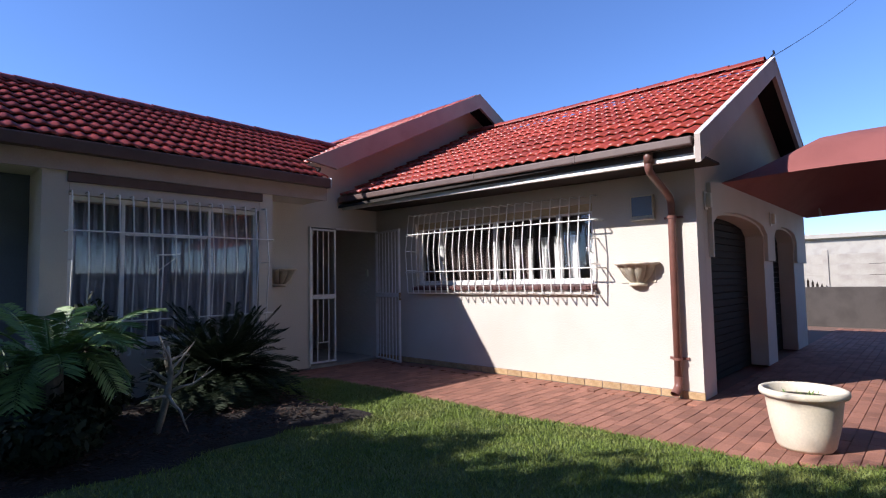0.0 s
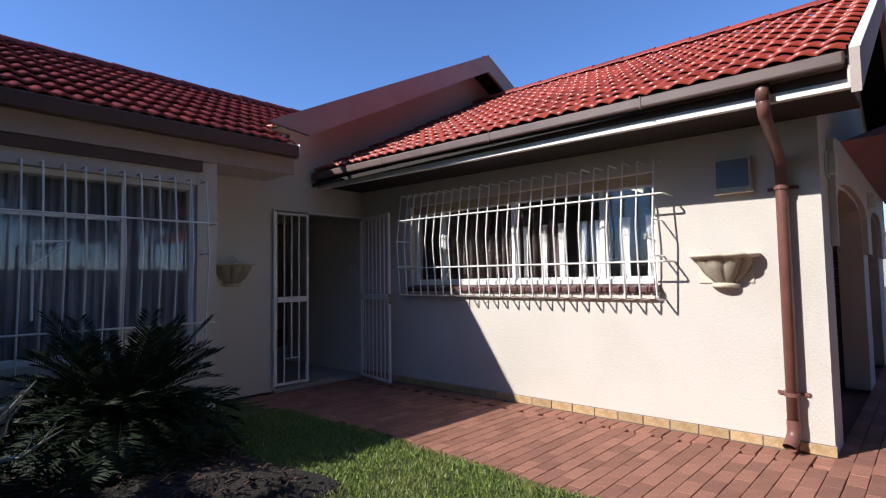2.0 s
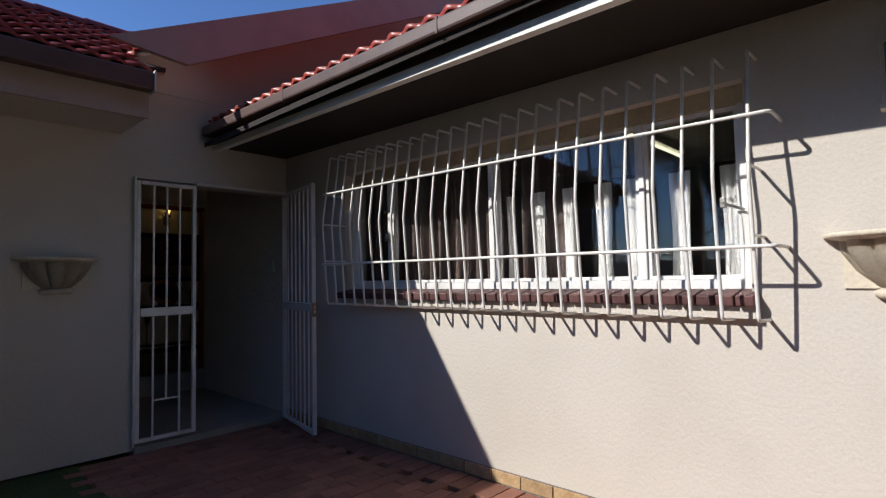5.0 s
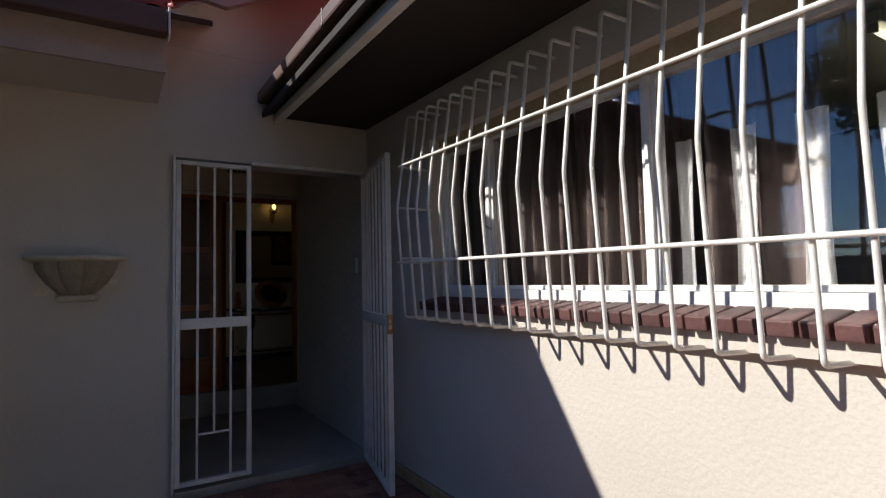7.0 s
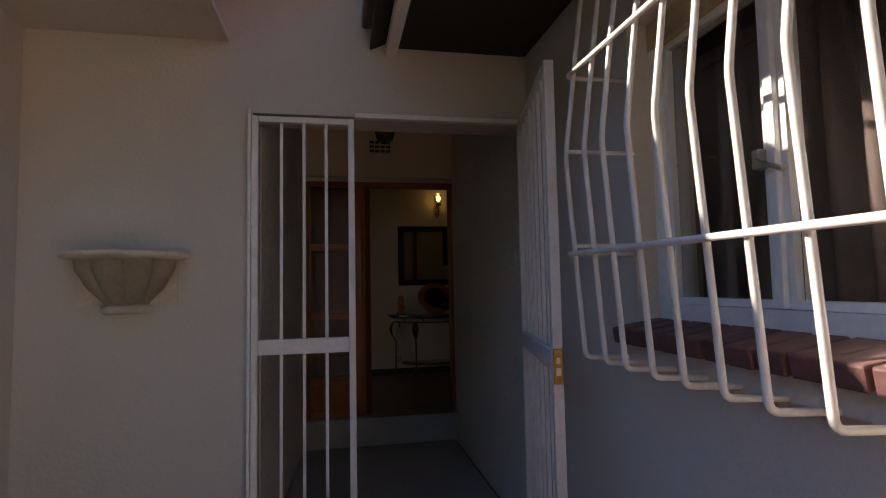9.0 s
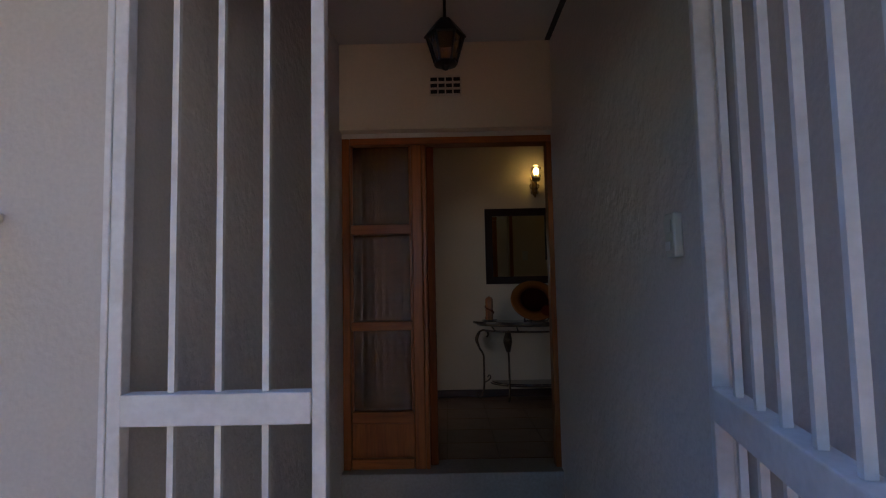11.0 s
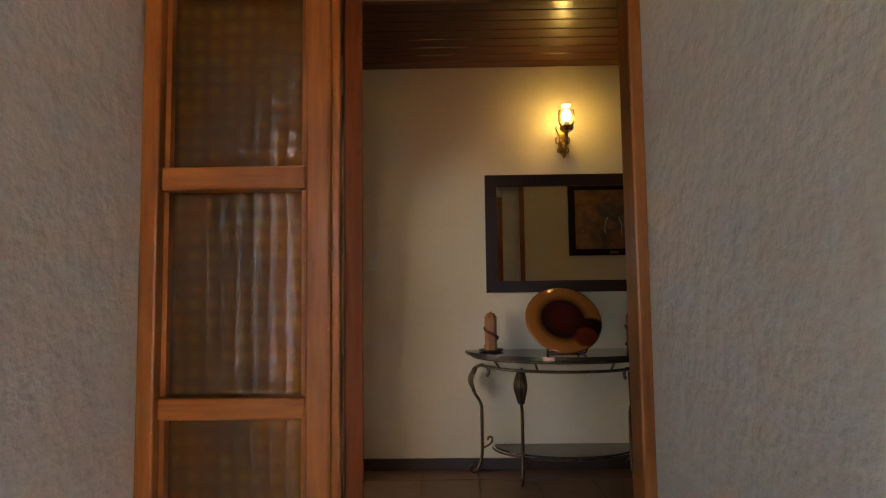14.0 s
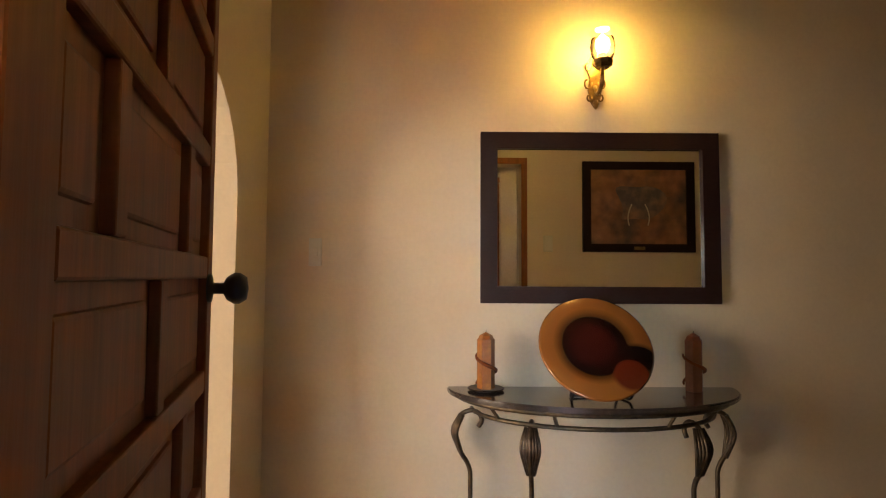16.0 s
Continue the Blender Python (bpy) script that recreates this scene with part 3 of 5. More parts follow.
def eaves():
    # lounge wing: dark gutter above a pale fascia
    g = tagged(part("gutter_lounge", boxes((-5.86, -1.45, -0.73, -0.632, 2.665, 2.80), bevel=0.012), M_GUTTER), "dark brown gutter along the lounge eave", "gutter", kind="structure")
    part("stop_end", boxes((-1.448, -1.438, -0.74, -0.628, 2.655, 2.81), bevel=0.004), M_EDGE, g, "white gutter stop end")
    tagged(part("fascia_lounge", boxes((-5.86, -1.452, -0.630, -0.604, 2.485, 2.77)), M_TRIM), "pale greige fascia board under the lounge eave", "fascia", kind="structure")
    tagged(part("soffit_lounge", boxes((-5.86, -1.452, -0.602, -0.002, 2.50, 2.525)), M_WALL), "cream boarded soffit of the lounge eave", "soffit", kind="structure")
    # window wing, its old eave falling slightly towards the gable
    fall = 0.016

    def eave(*spec, bevel=0.0):
        bm = boxes(*spec, bevel=bevel)
        for v in bm.verts:
            v.co.z += fall * (v.co.y + 3.0)
        return bm
    g = tagged(part("gutter_wing", eave((-0.84, -0.72, -5.50, -0.03, 2.54, 2.625), bevel=0.015), M_GUTTER), "brown box gutter along the window wing", "gutter", kind="structure")
    for y in (-1.4, -2.9, -4.3):
        part("gutter_joint", eave((-0.844, -0.718, y - 0.008, y + 0.008, 2.536, 2.628), bevel=0.004), M_GUTTER, g)
    f = tagged(part("fascia_wing", eave((-0.715, -0.68, -5.5, -0.002, 2.485, 2.60)), M_GUTTER), "brown fascia board under the gutter", "fascia", kind="structure")
    part("fascia_edge", eave((-0.722, -0.67, -5.53, -0.002, 2.43, 2.483)), M_EDGE, f, "white painted lower edge of the fascia")
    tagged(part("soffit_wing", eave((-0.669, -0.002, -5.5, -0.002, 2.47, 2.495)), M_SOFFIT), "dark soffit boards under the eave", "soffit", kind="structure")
    bm = bmesh.new()
    prism(bm, [(-0.80, 2.39), (-0.80, 2.50), (0.0, 2.88), (0.0, 2.68)], 1, -5.525, -5.505)
    tagged(part("eave_end_cap", bm, M_WALL), "plastered boxed end of the eave", "fascia", kind="structure")


eaves()


# gable end of the window wing and its garages
def garage_front():
    def arch(x0, x1, spring, rise):
        return [(x0 + (x1 - x0) * k / 12, spring + rise * max(0.0, math.sin(math.pi * k / 12)) ** 0.4) for k in range(13)]
    openings = arch(5.0, 3.42, 1.86, 0.17) + [(3.42, 0.0), (2.86, 0.0)] + arch(2.86, 0.42, 1.86, 0.18) + [(0.42, 0.0)]
    bm = bmesh.new()
    prism(bm, [(0.232, 0.0), (0.232, 2.75), (RIDGE_X, 4.20), (5.92, 2.5), (5.92, 0.0), (5.0, 0.0)] + openings, 1, -5.25, -5.02)
    tagged(part("wall_gable_end", bm, M_WALL), "cream plaster gable end with two arched garage openings", "wall", kind="structure")
    hood = [(0.36, 1.5)] + [(0.36 + 5.5 * k / 16, 2.33 + 0.008 * k + 0.2 * math.sin(math.pi * k / 16)) for k in range(0, 17)] + [(5.90, 1.5), (5.05, 1.5)]
    hood += arch(5.05, 3.37, 1.88, 0.18) + [(3.37, 1.5), (2.91, 1.5)] + arch(2.91, 0.405, 1.88, 0.19) + [(0.405, 1.5)]
    bm = bmesh.new()
    prism(bm, hood, 1, -5.30, -5.252)
    tagged(part("garage_hood", bm, M_WALL), "raised plaster band over the garage arches", "wall band", kind="structure")
    for x0, x1 in ((0.34, 2.94), (3.35, 5.1)):
        d = empty("garage_door", "dark closed roller garage door in an arched opening", "garage door", "garage doors", at=(x0, -4.97, 0))
        for k in range(24):
            part("slat", boxes((0, x1 - x0, -0.045, -0.02 + 0.012 * (k % 2), k * 0.09, k * 0.09 + 0.084), bevel=0.006), M_ROLLER, d)
    for x in (0.30, 3.14):
        l = empty("bulkhead_lamp", "small square wall lamp on the garage front", "wall lamp", "garage wall lamps", at=(x, -5.252 if x < 0.4 else -5.302, 2.12))
        part("back_plate", boxes((-0.05, 0.05, -0.015, 0.0, -0.10, 0.10), bevel=0.004), M_EDGE, l)
        part("lamp_body", boxes((-0.035, 0.035, -0.07, -0.017, -0.08, 0.08), bevel=0.012), M_PLASTIC, l)


garage_front()
tagged(part("wall_wing_east", boxes((5.2, 5.4, -5.02, 0.0, 0, 2.7)), M_WALL), "plain cream plaster side wall of the wing", "wall", kind="structure")
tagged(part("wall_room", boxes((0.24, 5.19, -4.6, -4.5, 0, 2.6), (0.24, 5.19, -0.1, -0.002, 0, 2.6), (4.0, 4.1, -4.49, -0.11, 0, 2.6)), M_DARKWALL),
       "plain walls of the room behind the window, dimness put into their colour", "wall", kind="structure")
tagged(part("floor_room", boxes((0.23, 5.2, -4.99, -0.0, 0.05, 0.1)), M_DARKWALL), "floor of the room behind the window, dimness put into its colour", "floor", kind="structure")
tagged(part("ceiling_room", boxes((0.23, 5.2, -4.99, -0.0, 2.6, 2.66)), M_CEIL), "white ceiling of the room behind the window", "ceiling", kind="structure")


# ---- windows ----
def casement(w, y0, y1, z0, z1, x, t=0.02, deep=0.05):
    """A sash across y0..y1 in a wall that faces west, with its pane."""
    bm = boxes((x, x + deep, y0, y0 + t, z0, z1), (x, x + deep, y1 - t, y1, z0, z1), (x, x + deep, y0 + t, y1 - t, z0, z0 + t), (x, x + deep, y0 + t, y1 - t, z1 - t, z1))
    s = part("sash", bm, M_FRAME, w)
    p = part("pane", boxes((x + 0.022, x + 0.027, y0 + t, y1 - t, z0 + t, z1 - t)), M_PANE, s)
    p.visible_shadow = False
    return s


def east_window():
    y0, y1, z0, z1, x = -4.06, -0.97, 1.222, 2.21, 0.10
    w = empty("window_1", "white-painted wooden window with four lights, closed", "window", kind="structure")
    part("lintel", boxes((0.075, 0.19, y0, y1, z1 - 0.09, z1)), M_LINTEL, w, "ochre painted head rail")
    top = z1 - 0.092
    part("window_frame", boxes((x - 0.02, x + 0.08, y0, y0 + 0.045, z0, top), (x - 0.02, x + 0.08, y1 - 0.045, y1, z0, top),
                               (x - 0.02, x + 0.08, y0 + 0.045, y1 - 0.045, z0, z0 + 0.05)), M_FRAME, w)
    cuts = [y0 + 0.047, -3.53, -2.5, -1.45, y1 - 0.047]
    for y in cuts[1:-1]:
        part("mullion", boxes((x - 0.015, x + 0.075, y - 0.015, y + 0.015, z0 + 0.052, top), bevel=0.004), M_FRAME, w)
    for a, b in zip(cuts, cuts[1:]):
        s = casement(w, a + (0.016 if a != cuts[0] else 0), b - (0.016 if b != cuts[-1] else 0), z0 + 0.052, top, x)
        if b - a < 0.6:
            yy = (a + 0.08) if a < -3 else (b - 0.40 if b > -1.2 else a + 0.1)
            bm = boxes((x - 0.03, x - 0.002, yy - 0.012, yy + 0.012, 1.62, 1.67), bevel=0.003)
            tube(bm, [(x - 0.025, yy, 1.645), (x - 0.04, yy - 0.03, 1.63), (x - 0.045, yy - 0.10, 1.60)], 0.007, 6)
            part("handle", bm, M_STEEL, s, "worn metal casement handle")
    sill = empty("window_sill", "projecting sill of plum-brown bricks under the window", "window sill", kind="structure")
    n = 37
    me = None
    step = 3.12 / n
    part("sill_bed", boxes((-0.05, 0.075, -4.085, -0.975, 1.095, 1.149)), M_WALL, sill)
    for i in range(n):
        if me is None:
            ob = part("brick", boxes((-0.092, 0.078, 0.004, step - 0.005, 0.0, 0.05), bevel=0.006), M_SILL, sill)
            me = ob.data
        else:
            ob = new("brick", me)
            ob.parent = sill
        ob.location, ob.rotation_euler = (0.002 * ((i * 5) % 3), -4.09 + i * step, 1.166), (0, -0.16, 0)


east_window()


def pleats(name, y0, y1, z0, z1, x, mat, label, depth=0.035, pitch=0.11, taper=0.0, seed=1):
    """A hanging curtain with uneven folds, its cloth along y."""
    rng = random.Random(seed)
    bm = bmesh.new()
    n = max(8, int((y1 - y0) / 0.012))
    ph = rng.uniform(0, 6)
    rows = []
    for k in range(9):
        f = k / 8
        z = z1 + (z0 - z1) * f
        row = []
        for i in range(n + 1):
            s = i / n
            mid = (y0 + y1) / 2
            y = y0 + (y1 - y0) * s
            y = mid + (y - mid) * (1 - taper * math.sin(math.pi * f) ** 2)
            wob = math.sin(s * (y1 - y0) / pitch * 2 * math.pi + ph + 0.6 * math.sin(s * 9 + ph)) + 0.35 * math.sin(s * 31 + 2 * f + ph)
            row.append(bm.verts.new((x + depth * wob * (0.6 + 0.4 * f), y, z)))
        rows.append(row)
    for a, b in zip(rows, rows[1:]):
        for i in range(n):
            bm.faces.new((a[i], a[i + 1], b[i + 1], b[i]))
    bmesh.ops.solidify(bm, geom=bm.faces[:], thickness=0.002)
    return tagged(part(name, bm, mat, smooth=True), label, "curtain")


for a, b, s in ((-1.46, -1.0, 1), (-1.96, -1.48, 2), (-2.52, -1.98, 3), (-3.02, -2.62, 4)):
    ob = pleats("curtain", a, b, 1.13, 2.18, 0.25, M_DRAPE, "taupe curtain drawn half across the window", seed=s, pitch=0.10, depth=0.042)
    tagged(ob, group="taupe window curtains")
for a, b, s in ((-2.62, -2.54, 5), (-2.86, -2.77, 6), (-3.07, -2.97, 7), (-3.30, -3.19, 8), (-3.48, -3.39, 9), (-3.75, -3.64, 10), (-3.99, -3.89, 11)):
    ob = pleats("lace_curtain", a, b, 1.13, 1.85, 0.20, M_LACE, "white lace curtain gathered into narrow folds", seed=s, pitch=0.05, depth=0.018, taper=0.2)
    tagged(ob, group="white lace folds")

batten = empty("fluorescent_batten", "lit fluorescent tube batten on the room ceiling", "ceiling light", at=(2.2, -2.78, 2.56))
part("housing", boxes((-0.75, 0.75, -0.04, 0.04, -0.02, 0.038), bevel=0.006), M_FRAME, batten)
part("tube", tube(bmesh.new(), [(-0.72, 0, -0.045), (0.72, 0, -0.045)], 0.016, 8), M_TUBE, batten)
for x in (-0.73, 0.73):
    part("tube_holder", boxes((x - 0.012, x + 0.012, -0.02, 0.02, -0.065, -0.021)), M_FRAME, batten)


def burglar_bars(name, label, at, turn, length, n, z_top, z_bot, rails, belly, top_off, bot_off, kink, radius=0.0085, sag=0.0, crowd=0.0):
    """A bellied grille of round rods. Local x runs along the wall, -y points out of it."""
    g = empty(name, label, "burglar bars", at=at)
    g.rotation_euler = (0, 0, turn)
    out = lambda z: (top_off + (belly - top_off) * (z_top - z) / (z_top - kink)) if z > kink else (belly + (bot_off - belly) * (kink - z) / (kink - z_bot))
    prof = rounded([(0, 0.0, z_top), (0, -top_off, z_top), (0, -belly, kink), (0, -bot_off, z_bot), (0, 0.0, z_bot - 0.01)], 0.022, 4)
    pitch = (length - crowd * (n - 8)) / (n - 1)
    at_rod = lambda i: pitch * i + crowd * max(0, i - 7)
    rod = tube(bmesh.new(), prof, radius, 8)
    first = part("rod", rod, M_BAR, g, smooth=True)
    for i in range(1, n):
        ob = new("rod", first.data)
        ob.parent = g
        # the old grille sags a little towards its far end, and the rods are not quite alike
        ob.location = (at_rod(i) + 0.004 * math.sin(i * 2.7), 0.003 * math.sin(i * 1.9), 0.7 * sag * i / (n - 1))
        ob.scale = (1, 1, 1 - sag * i / (n - 1))
    for z in rails:
        o, e = out(z) + radius * 1.7, z - sag * (z - 0.7)
        pts = rounded([(-0.03, 0.0, z), (-0.03, -o, z), (length + 0.09, -o, e), (length + 0.09, 0.0, e)], 0.03, 4)
        part("rail", tube(bmesh.new(), pts, radius, 8), M_BAR, g, smooth=True)
    for x in (0.0, length):
        for z in (kink + 0.02, z_bot + 0.35):
            part("stay", tube(bmesh.new(), [(x, 0.0, z), (x, -out(z), z)], 0.007, 6), M_BAR, g)
    return g


burglar_bars("burglar_bars", "white bellied steel burglar bars over the brick-silled window", (0, -0.985, 0), -math.pi / 2, 3.135, 25, 2.335, 1.112,
             (2.02, 1.437), 0.24, 0.16, 0.195, 1.745, 0.0082, 0.034, 0.0125)
burglar_bars("burglar_bars", "white steel burglar bars over the lounge bay window", (-4.58, BAY_Y, 0), 0.0, 2.12, 16, 2.27, 0.55,
             (1.86, 0.92), 0.20, 0.12, 0.10, 1.55)


def bay_window():
    w = empty("window_2", "white steel bay window with a transom and closed sashes", "window", kind="structure")
    x0, x1, z0, z1, y = -4.58, -2.49, 0.662, 2.248, BAY_Y + 0.07
    part("window_frame", boxes((x0, x0 + 0.05, y, y + 0.06, z0, z1), (x1 - 0.05, x1, y, y + 0.06, z0, z1), (x0 + 0.05, x1 - 0.05, y, y + 0.06, z0, z0 + 0.05),
                               (x0 + 0.05, x1 - 0.05, y, y + 0.06, z1 - 0.05, z1)), M_FRAME, w)
    cuts = [x0 + 0.05, -4.06, -3.11, x1 - 0.05]
    for x in cuts[1:-1]:
        part("mullion", boxes((x - 0.018, x + 0.018, y - 0.004, y + 0.05, z0 + 0.05, z1 - 0.05), bevel=0.004), M_FRAME, w)
    part("transom", boxes((-4.03, -3.14, y, y + 0.05, 1.855, 1.88), bevel=0.003), M_FRAME, w)
    for a, b in zip(cuts, cuts[1:]):
        p = part("pane", boxes((a, b, y + 0.03, y + 0.035, z0 + 0.05, z1 - 0.05)), M_PANE, w)
        p.visible_shadow = False
    # sheers behind the glass
    bm = bmesh.new()
    rows = []
    for k in range(6):
        z = 2.2 - 1.6 * k / 5
        rows.append([bm.verts.new((x0 + 0.03 + (x1 - x0 - 0.06) * i / 240, y + 0.16 + 0.022 * math.sin(i * 0.62 + 0.5 * math.sin(i * 0.11)) + 0.008 * math.sin(i * 1.7 + k), z)) for i in range(241)])
    for a, b in zip(rows, rows[1:]):
        for i in range(240):
            bm.faces.new((a[i], a[i + 1], b[i + 1], b[i]))
    tagged(part("sheer_curtain", bm, M_SHEER, smooth=True), "grey-white pleated sheer curtain drawn behind the bay window", "curtain")
    h = empty("plant_bracket", "white wire plant bracket on the bay window bars", "bracket", at=(-3.80, BAY_Y - 0.235, 0))
    part("upright", tube(bmesh.new(), [(0, 0, 1.03), (0, 0, 1.63)], 0.010, 6), M_BAR, h)
    part("arm", tube(bmesh.new(), [(-0.01, 0, 1.625), (0.23, 0, 1.64), (0.235, 0, 1.66)], 0.008, 6), M_BAR, h)
    part("brace", tube(bmesh.new(), [(0.0, 0, 1.45), (0.20, 0, 1.61)], 0.006, 6), M_BAR, h)


bay_window()


# ---- security gate ----
def gate():
    t = 0.018
    fr = empty("gate_frame", "white square-tube frame of the security gate", "gate frame", kind="structure")
    part("jamb", boxes((-1.362, -1.347, -0.045, -0.004, 0.03, 2.17), bevel=0.003), M_BAR, fr)
    part("jamb", boxes((-0.04, -0.002, -0.045, -0.004, 0.03, 2.17), bevel=0.003), M_BAR, fr)
    part("head", boxes((-0.878, -0.042, -0.045, -0.004, 2.148, 2.172), bevel=0.003), M_BAR, fr)

    def leaf(name, label, width, bars, hatch, at, turn):
        g = empty(name, label, "security gate", at=at)
        g.rotation_euler = (0, 0, turn)
        h0, h1 = (0.058 if hatch else 0.018), 2.14
        for x in (0.0, width - 0.03):
            part("stile", boxes((x, x + 0.03, -t, t, h0, h1), bevel=0.003), M_BAR, g)
        for z, hh in ((h0, 0.028), (h1 - 0.028, 0.028)):
            part("rail", boxes((0.031, width - 0.031, -t, t, z, z + hh), bevel=0.003), M_BAR, g)
        part("lock_rail", boxes((0.031, width - 0.031, -t - 0.004, t + 0.004, 1.045, 1.112), bevel=0.003), M_BAR, g)
        xs = [0.03 + (width - 0.06) * (k + 1) / (bars + 1) for k in range(bars)]
        for k, x in enumerate(xs):
            part("bar", boxes((x - 0.007, x + 0.007, -0.007, 0.007, 1.113, h1 - 0.029)), M_BAR, g)
            low = 0.376 if hatch and k in (1, ) else h0 + 0.029
            part("bar", boxes((x - 0.007, x + 0.007, -0.007, 0.007, low, 1.044)), M_BAR, g)
        if hatch:
            part("cross_bar", boxes((xs[0], xs[2], -0.007, 0.007, 0.363, 0.376)), M_BAR, g)
        return g
    leaf("security_gate", "fixed narrow leaf of the white steel security gate", 0.465, 3, True, (-1.345, -0.025, 0), 0.0)
    ang = math.atan2(-0.76, -0.16)
    g = leaf("security_gate", "white steel security gate leaf swung open against the wall", 0.80, 6, False, (-0.055, -0.04, 0), ang)
    lock = part("lock_case", boxes((0.792, 0.806, -0.016, 0.016, 1.0, 1.12), bevel=0.002), M_BRASS, g, "worn brass lock plate")
    part("latch", boxes((0.806, 0.812, -0.008, 0.008, 1.03, 1.055), (0.806, 0.809, -0.006, 0.006, 1.07, 1.09)), M_STEEL, lock, "steel latch bolt")


gate()


# ---- wall planters, box, downpipe, pot ----
def wall_planter(at, turn, label):
    p = empty("wall_planter", label, "planter", "half-bowl wall planters", at=at)
    p.rotation_euler = (0, 0, turn)
    flute = lambda a, i: (0.86 + 0.20 * abs(math.sin(a * 4.5)) ** 0.55) if 0 < i < 5 else 1.0
    bm = lathe(bmesh.new(), [(0.075, 0.035), (0.09, 0.05), (0.15, 0.11), (0.195, 0.19), (0.20, 0.235)], 96, a0=math.pi, a1=2 * math.pi, wave=flute)
    bmesh.ops.solidify(bm, geom=bm.faces[:], thickness=0.012)
    part("bowl", bm, M_PLANTER, p, smooth=True)
    scal = lambda a, i: 1.0 + (0.07 * abs(math.sin(a * 4.5)) ** 0.55 if i in (1, 2) else 0)
    bm = lathe(bmesh.new(), [(0.195, 0.232), (0.245, 0.246), (0.245, 0.264), (0.19, 0.268), (0.17, 0.24)], 96, a0=math.pi, a1=2 * math.pi, wave=scal)
    part("scalloped_rim", bm, M_PLANTER, p, smooth=True)
    bm = lathe(bmesh.new(), [(0.0, 0.0), (0.09, 0.0), (0.105, 0.012), (0.105, 0.03), (0.08, 0.042), (0.0, 0.042)], 32, a0=math.pi, a1=2 * math.pi)
    part("foot", bm, M_PLANTER, p, smooth=True)
    part("back", boxes((-0.2, 0.2, -0.012, -0.001, 0.04, 0.24)), M_PLANTER, p)
    bm = lathe(bmesh.new(), [(0.0, 0.2), (0.185, 0.2)], 24, a0=math.pi, a1=2 * math.pi)
    part("soil", bm, M_SOIL, p)


wall_planter((-1.86, 0.0, 1.245), 0.0, "fluted cream half-bowl planter on the shaded wall")
wall_planter((0.0, -4.60, 1.19), -math.pi / 2, "fluted cream half-bowl planter on the sunlit wall")

mb = empty("meter_box", "small square box with a grey-blue cover under the eave", "wall box", at=(0.0, -4.69, 1.95))
part("case", boxes((-0.05, -0.001, -0.13, 0.13, 0.0, 0.26), bevel=0.005), M_PLANTER, mb)
part("cover", boxes((-0.058, -0.051, -0.115, 0.115, 0.03, 0.245), bevel=0.002), M_BOXBLUE, mb, "grey-blue cover")
part("drip_ledge", boxes((-0.075, -0.001, -0.138, 0.138, -0.02, -0.002), bevel=0.003), M_PLANTER, mb)


def downpipe():
    d = empty("downpipe", "brown round downpipe with a swan neck on the wall corner", "downpipe", at=(0, -5.02, 0))
    part("outlet", tube(bmesh.new(), [(-0.76, -0.045, 2.53), (-0.76, -0.045, 2.40)], 0.043, 14), M_PIPE, d, smooth=True)
    pts = rounded([(-0.76, -0.045, 2.45), (-0.76, -0.045, 2.33), (-0.07, 0.0, 2.13), (-0.07, 0.0, 1.90)], 0.09, 6)
    part("swan_neck", tube(bmesh.new(), pts, 0.038, 14), M_PIPE, d, smooth=True)
    part("pipe", tube(bmesh.new(), [(-0.07, 0, 1.95), (-0.07, 0, 1.94), (-0.07, 0, 0.22)], 0.041, 14), M_PIPE, d, smooth=True)
    pts = rounded([(-0.07, 0, 0.24), (-0.07, 0, 0.13), (-0.15, 0.02, 0.055)], 0.05, 5)
    part("shoe", tube(bmesh.new(), pts, 0.045, 14, cap=False), M_PIPE, d, smooth=True)
    for z in (1.93, 0.42):
        bm = lathe(bmesh.new(), [(0.042, -0.014), (0.05, -0.014), (0.05, 0.014), (0.042, 0.014)], 16, centre=(-0.07, 0, z))
        bm2 = boxes((-0.02, -0.002, -0.10, 0.10, z - 0.012, z + 0.012))
        me = bpy.data.meshes.new("tmp")
        bm2.to_mesh(me)
        bm2.free()
        bm.from_mesh(me)
        bpy.data.meshes.remove(me)
        part("bracket", bm, M_PIPE, d)


downpipe()

POT_S = 0.84
pot = empty("flower_pot", "large weathered cream cement flower pot on brick paving", "flower pot", at=(-1.14, -6.30, 0.0))
pot.scale = (POT_S, POT_S, POT_S * 1.1)
bm = lathe(bmesh.new(), [(0.0, 0.0), (0.20, 0.0), (0.225, 0.03), (0.265, 0.18), (0.292, 0.36), (0.30, 0.415), (0.335, 0.42), (0.345, 0.44), (0.34, 0.468),
                         (0.318, 0.475), (0.298, 0.462), (0.285, 0.40), (0.27, 0.36)], 44)
part("bowl", bm, M_POT, pot, smooth=True)
part("soil", lathe(bmesh.new(), [(0.0, 0.41), (0.28, 0.395)], 28), M_SOIL, pot)
rng = random.Random(4)
bm = bmesh.new()
for _ in range(26):
    a, r = rng.uniform(0, 6.3), rng.uniform(0, 0.14)
    p = Vector((r * math.cos(a), r * math.sin(a), 0.405))
    q = p + Vector((rng.uniform(-.05, .05), rng.uniform(-.05, .05), rng.uniform(0.02, 0.07)))
    s = Vector((rng.uniform(-1, 1), rng.uniform(-1, 1), 0)).normalized() * 0.006
    bm.faces.new([bm.verts.new(v) for v in (p - s * 0.3, p + s * 0.3, (p + q) / 2 + s, q, (p + q) / 2 - s)])
